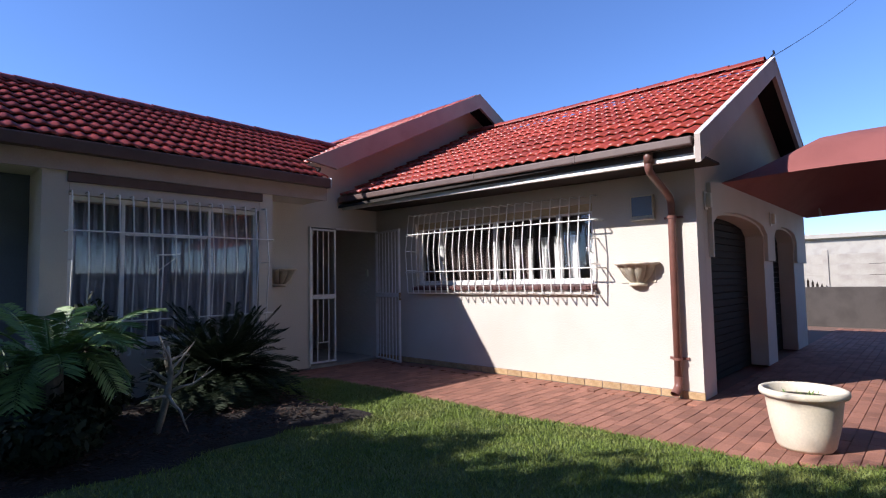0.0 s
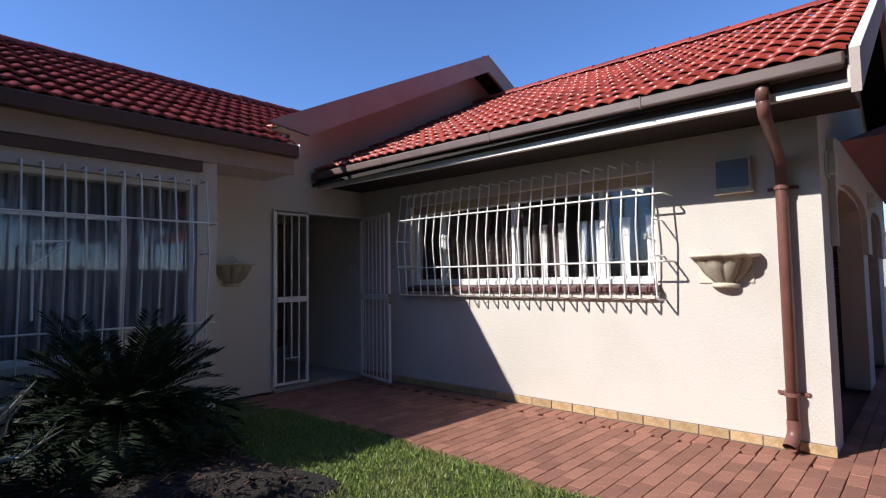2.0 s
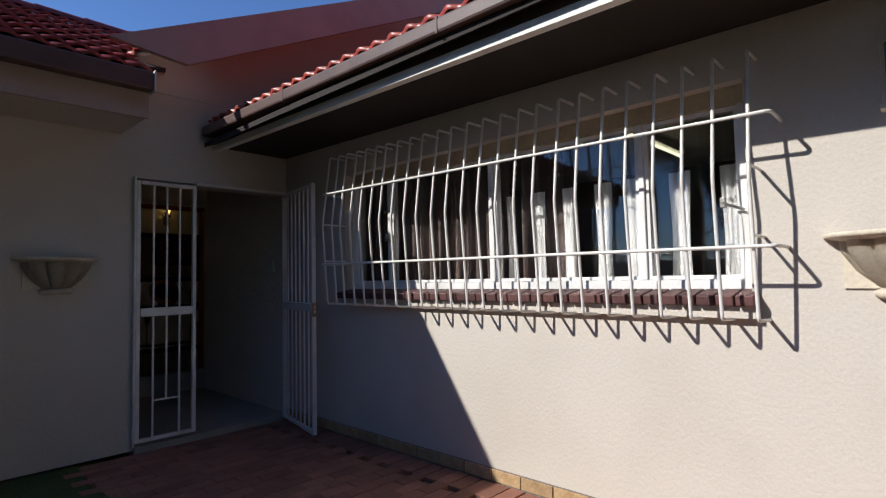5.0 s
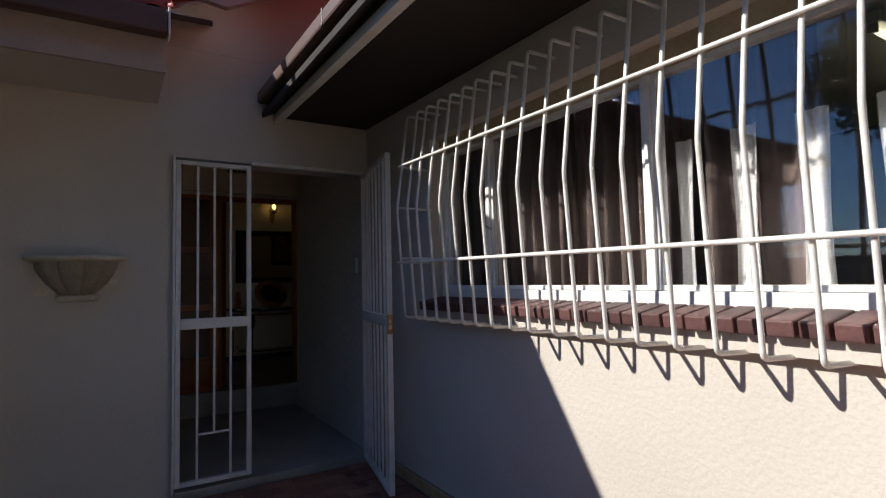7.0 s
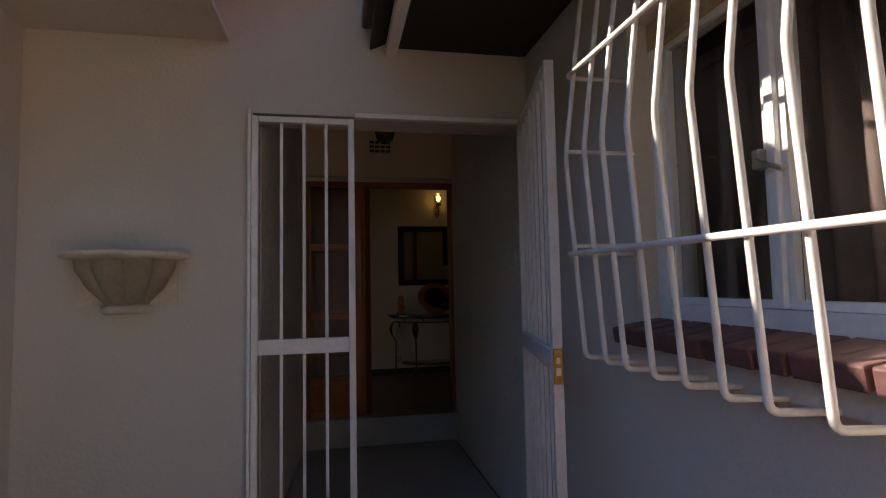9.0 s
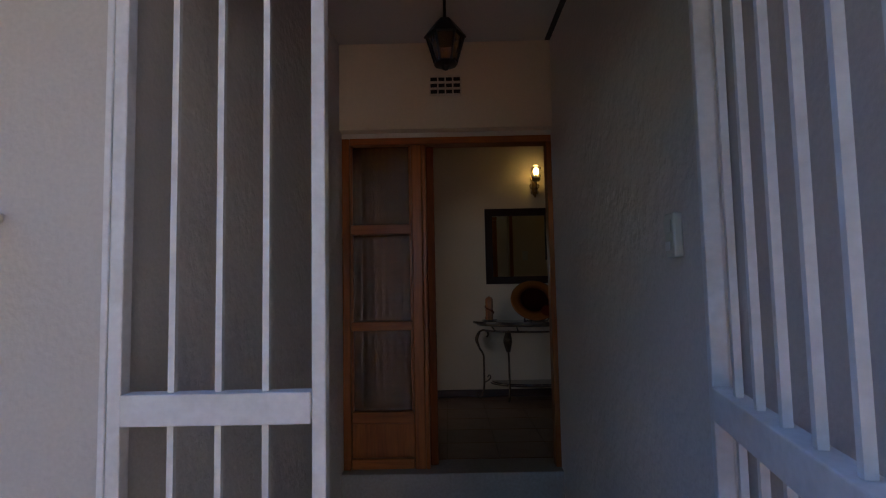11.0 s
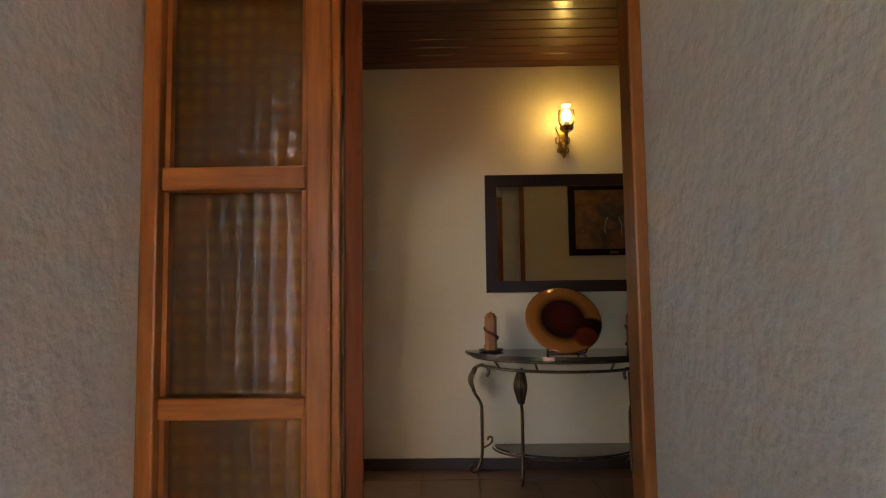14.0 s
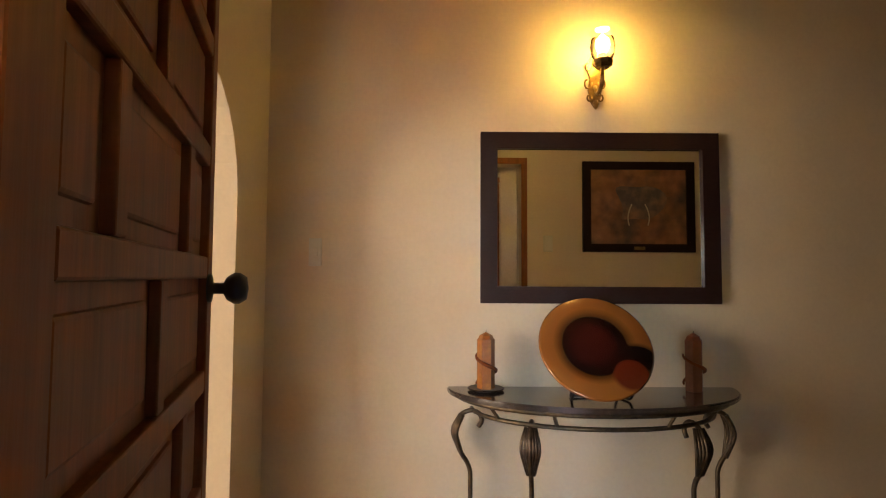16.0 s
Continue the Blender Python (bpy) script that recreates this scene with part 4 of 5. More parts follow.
tagged(part("seedling", bm, M_FERN, pot, "small green seedling"), kind="stuff")


# ---- shade net carport, wire, boundary, neighbours ----
def carport():
    c = empty("carport", "maroon shade-net carport sail over the driveway", "carport", at=(0, 0, 0))
    bm = bmesh.new()
    nu, nv = 22, 18
    grid = []
    for j in range(nv + 1):
        s = j / nv
        row = []
        for i in range(nu + 1):
            u = i / nu
            x = 0.72 + 5.35 * s
            y = -5.31 - 6.2 * u
            dome = math.sin(math.pi * s) ** 0.5 if 0 < s < 1 else 0.0
            z = 2.36 + 0.72 * dome * min(1.0, u / 0.14) ** 0.7 + 0.03 * math.sin(u * 9)
            row.append(bm.verts.new((x, y, z)))
        grid.append(row)
    for j in range(nv):
        for i in range(nu):
            bm.faces.new((grid[j][i], grid[j][i + 1], grid[j + 1][i + 1], grid[j + 1][i]))
    part("sail", bm, M_NET, c, smooth=True)
    for x in (0.74, 6.05):
        part("post", tube(bmesh.new(), [(x, -11.5, -0.02), (x, -11.5, 2.9)], 0.045, 12), M_BLACK, c)


carport()

bm = tube(bmesh.new(), [(2.70 + 12 * t, -5.55 - 0.6 * t, 4.40 + 5.8 * t - 0.4 * t * (1 - t)) for t in (k / 14 for k in range(15))], 0.006, 5)
tagged(part("overhead_cable", bm, M_BLACK), "thin black service cable running from the gable", "cable")
tagged(part("cable_hook", tube(bmesh.new(), [(2.62, -5.5, 4.34), (2.66, -5.56, 4.42), (2.72, -5.54, 4.48)], 0.014, 6), M_BLACK), "small black cable hook at the gable peak", "hook")


def precast_wall(name, label, a, b, h, mat, posts=2.0):
    """Boundary wall of stacked concrete panels between posts."""
    a, b = Vector(a), Vector(b)
    d = b - a
    n = max(1, round(d.length / posts))
    w = empty(name, label, "boundary wall", kind="structure", at=a)
    w.rotation_euler = (0, 0, math.atan2(d.y, d.x))
    L = d.length / n
    rows = int(h / 0.3)
    panel = post = None
    for i in range(n + 1):
        if post is None:
            ob = part("post", boxes((-0.07, 0.07, -0.07, 0.07, -0.07, h + 0.06), bevel=0.01), mat, w)
            post = ob.data
        else:
            ob = new("post", post)
            ob.parent = w
        ob.location = (L * i, 0, 0)
        if i == n:
            break
        for r in range(rows):
            if panel is None:
                ob = part("panel", boxes((0.072, L - 0.072, -0.025, 0.025, 0.006, h / rows - 0.006), bevel=0.006), mat, w)
                panel = ob.data
            else:
                ob = new("panel", panel)
                ob.parent = w
            ob.location = (L * i, 0, -0.06 + r * h / rows)


precast_wall("boundary_wall", "grey precast concrete panel wall between posts", (14.5, -13, 0), (14.5, 4, 0), 2.0, M_PRECAST)
precast_wall("boundary_wall", "grey precast concrete panel wall between posts", (-15.0, -13.2, 0), (14.0, -13.2, 0), 1.8, M_PRECAST)
precast_wall("boundary_wall", "grey precast concrete panel wall between posts", (-15.2, 12, 0), (-15.2, -13, 0), 1.8, M_PRECAST)
tagged(part("yard_wall", boxes((10.6, 10.85, -9.0, -3.6, -0.06, 0.98), bevel=0.01), M_YARD), "low dark plastered yard wall", "wall", kind="structure")
gt = empty("yard_gate", "brown slatted yard gate with pointed tops", "gate", at=(11.0, -4.1, 0))
for k in range(12):
    bm = bmesh.new()
    x, top = k * 0.10, 1.30 - 0.045 * k
    prism(bm, [(x, -0.06), (x + 0.055, -0.06), (x + 0.055, top), (x + 0.0275, top + 0.09), (x, top)], 1, -0.012, 0.012)
    part("slat", bm, M_ROLLER, gt)
gt.rotation_euler = (0, 0, -1.45)
for z in (0.2, 0.62):
    part("rail", boxes((-0.02, 1.17, 0.014, 0.05, z, z + 0.07)), M_ROLLER, gt)


def neighbour(name, x0, x1, y0, y1, h, label):
    n = empty(name, label, "house", kind="structure", at=((x0 + x1) / 2, (y0 + y1) / 2, 0))
    ex, ey = (x1 - x0) / 2, (y1 - y0) / 2
    part("wall", boxes((-ex, ex, -ey, ey, -0.06, h)), M_PRECAST, n)
    part("roof", boxes((-ex - 0.3, ex + 0.3, -ey - 0.3, ey + 0.3, h + 0.002, h + 0.25), bevel=0.03), M_PRECAST, n)
    for k in (-0.5, 0.0, 0.5):
        w = part("window", boxes((-ex - 0.03, -ex - 0.002, ey * k - 0.6, ey * k + 0.6, 1.0, 2.1)), M_ROLLER, n)
        part("sill", boxes((-ex - 0.08, -ex - 0.002, ey * k - 0.7, ey * k + 0.7, 0.92, 0.995)), M_EDGE, w)


neighbour("neighbour_house", 30, 40, -16, 6, 3.3, "plain flat-roofed grey neighbouring building")


def rough_tree(at, height, crown, leaves, label, seed, squash=0.75):
    """A tapered trunk with limbs and a crown of many small leaves in clumps."""
    rng = random.Random(seed)
    t = empty("tree", label, "tree", at=at)
    bm = bmesh.new()
    tips = []
    base_h = height - crown * squash
    tube(bm, [(0, 0, -0.1), (0.05, 0.02, base_h * 0.5), (0.0, 0.1, base_h)], 0.2, 10, radii=[0.28, 0.2, 0.16])
    for k in range(14):
        a = 2 * math.pi * k / 14 + rng.uniform(-.3, .3)
        e = rng.uniform(0.1, 1.2)
        tip = Vector((math.cos(a) * math.cos(e), math.sin(a) * math.cos(e), math.sin(e) * squash)) * crown * rng.uniform(0.65, 0.9) + Vector((0, 0, base_h + 0.2))
        mid = tip * 0.5 + Vector((rng.uniform(-.3, .3), rng.uniform(-.3, .3), base_h * 0.5 + 0.1))
        tube(bm, [(0, 0.1, base_h - 0.3), mid, tip], 0.06, 6, radii=[0.11, 0.06, 0.02])
        tips.append(tip)
    part("trunk", bm, M_BARK, t, smooth=True)
    nr = np.random.default_rng(seed)
    clumps = []
    for _ in range(150):
        v = nr.normal(size=3)
        v /= np.linalg.norm(v)
        r = crown * nr.uniform(0.3, 1.0) ** 0.5
        c = v * r
        c[2] *= squash
        clumps.append(c + np.array((0, 0, base_h + crown * 0.25)))
    clumps = np.array(clumps)
    c = clumps[nr.integers(0, len(clumps), leaves)] + nr.normal(scale=crown * 0.12, size=(leaves, 3))
    d1 = nr.normal(size=(leaves, 3))
    d1 /= np.linalg.norm(d1, axis=1)[:, None]
    d2 = np.cross(d1, nr.normal(size=(leaves, 3)))
    d2 /= np.linalg.norm(d2, axis=1)[:, None]
    s = nr.uniform(0.06, 0.13, leaves)[:, None]
    v = np.stack((c - d1 * s, c + d2 * s * 0.5, c + d1 * s, c - d2 * s * 0.5), 1)
    me = bpy.data.meshes.new("crown")
    me.from_pydata(v.reshape(-1, 3).tolist(), [], np.arange(leaves * 4).reshape(-1, 4).tolist())
    me.materials.append(M_LEAF)
    ob = new("crown", me)
    ob.parent = t


rough_tree((-13.4, -4.4, 0), 6.3, 3.6, 42000, "leafy garden tree that shades the lawn", 11)
rough_tree((-11.3, -3.5, 0), 4.9, 2.85, 42000, "broad low garden tree that shades the lawn", 15, 0.6)
# tree added out of view to hold back sky light from the west
rough_tree((-12.0, -9.2, 0), 8.0, 4.2, 52000, "tall leafy tree added out of view to block western sky light", 12, 1.0)
rough_tree((-13.8, 0.6, 0), 7.0, 1.9, 12000, "slender leafy tree near the boundary wall", 14)
# unseen row added along the south boundary to cut sky light on shaded walls
for k, x in enumerate((-8.6, -4.2, 0.4, 6.5)):
    rough_tree((x, -12.2, 0), 9.5 + 0.6 * (k % 2), 3.9, 44000, "tall leafy tree by the boundary wall, added unseen to block southern sky light", 30 + k, 1.0)


# ---- garden plants ----
def frond(bm, base, az, length, rise, droop, pairs, leaf_len, leaf_w, stem=0.006, leaf_lift=0.2, rng=None):
    """An arching stem with leaflets in pairs."""
    d = Vector((math.cos(az), math.sin(az), 0))
    side = Vector((-d.y, d.x, 0))
    pts = []
    for k in range(11):
        t = k / 10
        pts.append(Vector(base) + d * (length * t * (1 - 0.15 * t)) + Vector((0, 0, rise * t - droop * t * t)))
    tube(bm, pts, stem, 4, radii=[stem * (1.1 - t * 0.09) for t in range(11)], cap=False)
    for k in range(pairs):
        t = 0.12 + 0.86 * k / (pairs - 1)
        f = t * 10
        i = min(9, int(f))
        p = pts[i].lerp(pts[i + 1], f - i)
        tan = (pts[i + 1] - pts[i]).normalized()
        ll = leaf_len * math.sin(math.pi * min(1.0, 0.18 + 0.82 * (1 - t) ** 0.7)) ** 0.6
        for s in (-1, 1):
            v = (side * s * 0.8 + tan * 0.55 + Vector((0, 0, leaf_lift + (rng.uniform(-.12, .12) if rng else 0)))).normalized()
            w = tan * leaf_w * 0.5
            tip = p + v * ll - Vector((0, 0, ll * 0.12))
            mid = p + v * ll * 0.5
            bm.faces.new([bm.verts.new(q) for q in (p, mid + w, tip, mid - w)])


def cycad():
    c = empty("cycad", "dense dark green cycad bush in the shaded bed", "bush", at=(-3.36, -1.45, 0.03))
    c.scale = (0.92, 0.92, 0.95)
    rng = random.Random(21)
    part("trunk", lathe(bmesh.new(), [(0.0, 0.0), (0.16, 0.0), (0.18, 0.15), (0.14, 0.3), (0.0, 0.33)], 16), M_BARK, c)
    for k in range(150):
        bm = bmesh.new()
        az = k * 2.39996
        lev = (k / 150)
        frond(bm, (0, 0, 0.30), az, 0.80 + 0.30 * rng.random() - 0.35 * (1 - lev) ** 2, -0.05 + 0.95 * (1 - lev) + rng.uniform(-.12, .12), 0.22 + 0.25 * lev, 30,
              0.17, 0.022, 0.007, 0.3, rng)
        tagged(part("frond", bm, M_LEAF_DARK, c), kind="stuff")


cycad()


def fern(at, stock, n, seed, label):
    f = empty("fern", label, "fern", "ferns in the bed", at=at)
    rng = random.Random(seed)
    part("root_stock", lathe(bmesh.new(), [(0.0, 0.0), (0.1, 0.0), (0.085, stock * 0.5), (0.075, stock - 0.04), (0.0, stock)], 12), M_BARK, f)
    for k in range(n):
        bm = bmesh.new()
        az = k * 2.39996 + 0.4
        frond(bm, (0, 0, stock - 0.04), az, rng.uniform(0.6, 0.98), rng.uniform(0.45, 0.95), rng.uniform(0.4, 0.8), 40, 0.18, 0.026, 0.007, 0.05, rng)
        tagged(part("frond", bm, M_FERN, f), kind="stuff")


fern((-4.98, -2.15, 0.06), 0.66, 24, 5, "bright green arching fern partly in sun")
fern((-5.15, -1.75, 0.06), 0.45, 20, 6, "green arching fern low in the shaded bed")


def low_shrub(at, r, h, n, seed, label):
    rng = np.random.default_rng(seed)
    s = empty("shrub", label, "shrub", "dark bed shrubs", at=at)
    bm = bmesh.new()
    rr = random.Random(seed)
    for k in range(9):
        a = rr.uniform(0, 6.3)
        tube(bm, [(0, 0, 0), (0.3 * r * math.cos(a), 0.3 * r * math.sin(a), h * 0.4), (0.75 * r * math.cos(a), 0.75 * r * math.sin(a), h * 0.8)], 0.01, 5, radii=[0.014, 0.009, 0.004])
    part("stems", bm, M_BARK, s)
    v = rng.normal(size=(n, 3))
    v /= np.linalg.norm(v, axis=1)[:, None]
    c = v * (rng.uniform(0.2, 1.0, n) ** 0.45)[:, None] * np.array((r, r, h * 0.55)) + np.array((0, 0, h * 0.55))
    d1 = rng.normal(size=(n, 3)); d1 /= np.linalg.norm(d1, axis=1)[:, None]
    d2 = np.cross(d1, v); d2 /= np.linalg.norm(d2, axis=1)[:, None] + 1e-6
    sz = rng.uniform(0.025, 0.055, n)[:, None]
    q = np.stack((c - d1 * sz, c + d2 * sz * 0.45, c + d1 * sz, c - d2 * sz * 0.45), 1)
    me = bpy.data.meshes.new("leaves")
    me.from_pydata(q.reshape(-1, 3).tolist(), [], np.arange(n * 4).reshape(-1, 4).tolist())
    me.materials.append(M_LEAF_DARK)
    new("leaves", me).parent = s


low_shrub((-4.85, -1.75, 0.05), 0.55, 0.62, 2900, 1, "dark leafy low shrub in the garden bed")
low_shrub((-5.45, -1.55, 0.05), 0.5, 0.55, 2600, 2, "dark leafy low shrub in the garden bed")
low_shrub((-4.45, -0.98, 0.05), 0.30, 1.05, 700, 3, "dark leafy shrub against the bay window")
low_shrub((-3.55, -1.25, 0.05), 0.45, 0.55, 2000, 4, "dark leafy low shrub in the garden bed")
low_shrub((-5.1, -2.45, 0.05), 0.45, 0.4, 1800, 6, "dark leafy low shrub in the garden bed")


def dead_shrub():
    d = empty("dead_shrub", "bare bleached branching dead shrub in the bed", "dead shrub", at=(-4.256, -2.45, 0.05))
    rng = random.Random(13)
    bm = bmesh.new()
    tube(bm, [(-0.05, 0.1, 0), (-0.02, 0.04, 0.18), (0.0, 0, 0.36), (0.02, -0.02, 0.52), (0.0, 0.0, 0.74)], 0.02, 7, radii=[0.028, 0.026, 0.03, 0.02, 0.012])
    part("trunk", bm, M_DEADWOOD, d, smooth=True)
    for az, el, l, h in ((2.4, 0.15, 0.34, 0.40), (-0.6, 0.35, 0.42, 0.36), (-2.6, 0.1, 0.28, 0.33), (0.2, 0.9, 0.34, 0.50), (1.5, 0.8, 0.28, 0.52), (-1.4, -0.9, 0.42, 0.36),
                         (3.0, 0.6, 0.25, 0.46), (-0.3, 1.0, 0.3, 0.42), (2.0, 1.2, 0.3, 0.55), (-2.0, 0.9, 0.26, 0.56), (0.6, 0.2, 0.3, 0.62)):
        p = Vector((0, 0, h))
        pts = [p]
        for s in range(4):
            a2 = az + rng.uniform(-.35, .35)
            e2 = el + rng.uniform(-.35, .35)
            p = p + Vector((math.cos(a2) * math.cos(e2), math.sin(a2) * math.cos(e2), math.sin(e2))) * l / 4
            pts.append(p)
        bm = tube(bmesh.new(), pts, 0.01, 6, radii=[0.015, 0.012, 0.010, 0.007, 0.003])
        for _ in range(2):
            q = pts[2 + _]
            tube(bm, [q, q + Vector((rng.uniform(-.08, .08), rng.uniform(-.08, .08), rng.uniform(0.0, 0.1)))], 0.004, 4, radii=[0.005, 0.002])
        part("branch", bm, M_DEADWOOD, d, smooth=True)


dead_shrub()


# ---- entrance passage ----
lan = empty("porch_lantern", "black hanging porch lantern with glass panes", "lantern", at=(-0.605, 1.46, 2.80))
part("chain", tube(bmesh.new(), [(0, 0, 0), (0, 0, -0.10)], 0.008, 6), M_BLACK, lan)
part("canopy", lathe(bmesh.new(), [(0.0, -0.10), (0.04, -0.11), (0.105, -0.19), (0.11, -0.20), (0.0, -0.20)], 6), M_BLACK, lan)
for k in range(6):
    a = math.pi * k / 3
    part("cage_bar", tube(bmesh.new(), [(0.095 * math.cos(a), 0.095 * math.sin(a), -0.20), (0.055 * math.cos(a), 0.055 * math.sin(a), -0.335)], 0.007, 5), M_BLACK, lan)
part("glass", lathe(bmesh.new(), [(0.088, -0.203), (0.05, -0.333)], 6), M_AMBER_GLASS, lan, "smoky lantern glass")
part("finial", lathe(bmesh.new(), [(0.06, -0.333), (0.06, -0.345), (0.025, -0.352), (0.012, -0.37), (0.0, -0.375)], 10), M_BLACK, lan)

vent = empty("air_vent", "small slotted air vent in the beam", "vent", at=(-0.607, 1.936, 2.53))
part("backing", boxes((-0.09, 0.09, -0.003, -0.001, -0.055, 0.055)), M_BLACK, vent)
for z in (-0.058, -0.02, 0.018, 0.056):
    part("slat", boxes((-0.095, 0.095, -0.014, -0.004, z - 0.006, z + 0.006)), M_PLANTER, vent)
for x in (-0.093, -0.045, 0.0, 0.045, 0.093):
    part("upright", boxes((x - 0.004, x + 0.004, -0.012, -0.0035, -0.052, 0.052)), M_PLANTER, vent)

bell = empty("door_bell", "ivory plastic intercom on the passage wall", "intercom", at=(0.03, 0.30, 1.395))
part("case", boxes((-0.028, -0.001, -0.031, 0.031, 0.0, 0.125), bevel=0.006), M_PLASTIC, bell)
part("button", boxes((-0.034, -0.031, -0.015, 0.015, 0.02, 0.045), bevel=0.001), M_FRAME, bell)
part("speaker", boxes((-0.033, -0.031, -0.022, 0.022, 0.07, 0.105)), M_PLASTIC, bell)

FLOOR_Z = 0.257
tagged(part("door_step", boxes((-1.298, 0.088, 1.95, 2.2, 0.0, FLOOR_Z - 0.002), bevel=0.006), M_CONCRETE), "screeded step at the front door", "step", kind="structure")


def door_frame():
    fr = empty("door_frame", "orange varnished hardwood door frame with a glazed sidelight", "door frame", kind="structure")
    y0, y1, top = 2.01, 2.12, 2.245
    z0 = FLOOR_Z
    part("stile", boxes((-1.249, -1.203, y0, y1, z0, top - 0.006), bevel=0.006), M_WOOD_V, fr)
    part("post", boxes((-0.828, -0.762, y0, y1, z0, top - 0.05), bevel=0.008), M_WOOD_V, fr)
    part("stop_bead", boxes((-0.7615, -0.738, y0 + 0.001, y0 + 0.022, z0, top - 0.05), bevel=0.005), M_WOOD_V, fr)
    part("jamb", boxes((0.0, 0.062, y0, y0 + 0.085, z0, top - 0.05), bevel=0.006), M_WOOD_V, fr)
    part("head", boxes((-1.201, 0.062, y0 - 0.002, y1, top - 0.048, top - 0.006), bevel=0.005), M_WOOD_H, fr)
    part("plaster_fillet", boxes((-1.249, 0.062, y0 + 0.004, y1, top - 0.005, top + 0.024)), M_WALL, fr, "cream plaster making good above the frame")
    for a, b in ((1.648, 1.708), (1.067, 1.122), (0.52, 0.59), (z0, z0 + 0.06)):
        part("sidelight_rail", boxes((-1.201, -0.83, y0 + 0.012, y1 - 0.015, a, b), bevel=0.006), M_WOOD_H, fr)
    for a, b in ((1.71, top - 0.05), (1.124, 1.646), (0.592, 1.065)):
        p = part("pane", boxes((-1.201, -0.83, y0 + 0.05, y0 + 0.056, a, b)), M_AMBER_GLASS, fr, "amber patterned glass pane")
        part("bead", boxes((-1.201, -1.188, y0 + 0.028, y0 + 0.049, a, b), (-0.843, -0.83, y0 + 0.028, y0 + 0.049, a, b)), M_WOOD_V, fr)
    part("bottom_panel", boxes((-1.201, -0.83, y0 + 0.04, y0 + 0.065, z0 + 0.062, 0.518)), M_WOOD_V, fr)
    part("architrave", boxes((0.20, 0.243, 2.321, 2.34, z0, 2.30), (-0.9, 0.243, 2.321, 2.34, 2.301, 2.345)), M_WOOD_V, fr)
    h = part("hinge", tube(bmesh.new(), [(-0.748, y0 + 0.034, 1.90), (-0.748, y0 + 0.034, 2.0)], 0.011, 8), M_STEEL, fr, "steel butt hinge")
    part("hinge", tube(bmesh.new(), [(-0.748, y0 + 0.034, 0.5), (-0.748, y0 + 0.034, 0.6)], 0.011, 8), M_STEEL, fr, "steel butt hinge")


door_frame()


def front_door():
    """Local x runs from the hinge to the free edge, +y is the face towards the middle of the doorway."""
    d = empty("front_door", "brown varnished panelled wooden front door, standing open", "door", at=(-0.712, 2.056, 0))
    d.rotation_euler = (0, 0, math.atan2(0.855, -0.228))
    w, th, z0, z1 = 0.87, 0.024, FLOOR_Z + 0.01, 2.19
    part("core", boxes((0.02, w - 0.02, -0.006, 0.006, z0 + 0.02, z1 - 0.02)), M_DOOR_V, d)
    rows, rail = 8, 0.045
    pitch = (z1 - z0 - rail) / rows
    for x, sw in ((0.0, 0.09), (w - 0.055, 0.055)):
        part("stile", boxes((x, x + sw, -th, th, z0, z1), bevel=0.004), M_DOOR_V, d)
    for r in range(rows + 1):
        part("rail", boxes((0.091, w - 0.056, -th + 0.001, th - 0.001, z0 + r * pitch, z0 + r * pitch + rail), bevel=0.004), M_DOOR_V, d)
    for r in range(rows):
        a, b = z0 + r * pitch + rail, z0 + (r + 1) * pitch
        cuts = (0.09, 0.25, 0.63, w - 0.056) if r % 2 else (0.09, 0.45, w - 0.056)
        for x in cuts[1:-1]:
            part("muntin", boxes((x - 0.02, x + 0.02, -th + 0.002, th - 0.002, a + 0.001, b - 0.001), bevel=0.003), M_DOOR_V, d)
        for i in range(len(cuts) - 1):
            x0 = cuts[i] + (0.022 if i else 0.004)
            x1 = cuts[i + 1] - (0.022 if i < len(cuts) - 2 else 0.004)
            bm = boxes((x0 + 0.022, x1 - 0.022, -0.012, 0.012, a + 0.028, b - 0.028), bevel=0.006)
            part("raised_panel", bm, M_DOOR_V, d)
    knob = bmesh.new()
    lathe(knob, [(0.0, 0.0), (0.030, 0.0), (0.030, 0.006), (0.012, 0.010), (0.012, 0.030), (0.024, 0.036), (0.033, 0.050), (0.033, 0.062), (0.024, 0.076), (0.0, 0.080)], 20)
    for sgn in (-1, 1):
        k2 = knob.copy()
        bmesh.ops.rotate(k2, verts=k2.verts[:], cent=(0, 0, 0), matrix=Matrix.Rotation(-sgn * math.pi / 2, 3, 'X'))
        bmesh.ops.translate(k2, verts=k2.verts[:], vec=(w - 0.05, sgn * (th + 0.0005), 1.42))
        part("knob", k2, M_BLACK, d, "round dark door knob", smooth=True)
    knob.free()
    part("lock_plate", boxes((w + 0.0005, w + 0.003, -0.012, 0.012, 1.34, 1.50)), M_BRASS, d)


front_door()

# ---- entrance hall ----
HALL_Y = 4.02
tagged(part("wall_hall_back", boxes((-1.27, 3.0, HALL_Y, HALL_Y + 0.15, 0.1, 2.9)), M_WALL_IN), "cream painted back wall of the hall", "wall", kind="structure")
tagged(part("wall_hall_front", boxes((0.20, 3.0, 2.202, 2.32, 0.1, 2.9), (-1.158, 0.199, 2.202, 2.32, 2.30, 2.9)), M_WALL_IN), "cream painted wall beside the front door", "wall", kind="structure")
tagged(part("wall_hall_right", boxes((2.9, 3.05, 2.32, HALL_Y, 0.1, 2.9)), M_WALL_IN), "cream painted end wall of the hall", "wall", kind="structure")
bm = bmesh.new()
n = 14
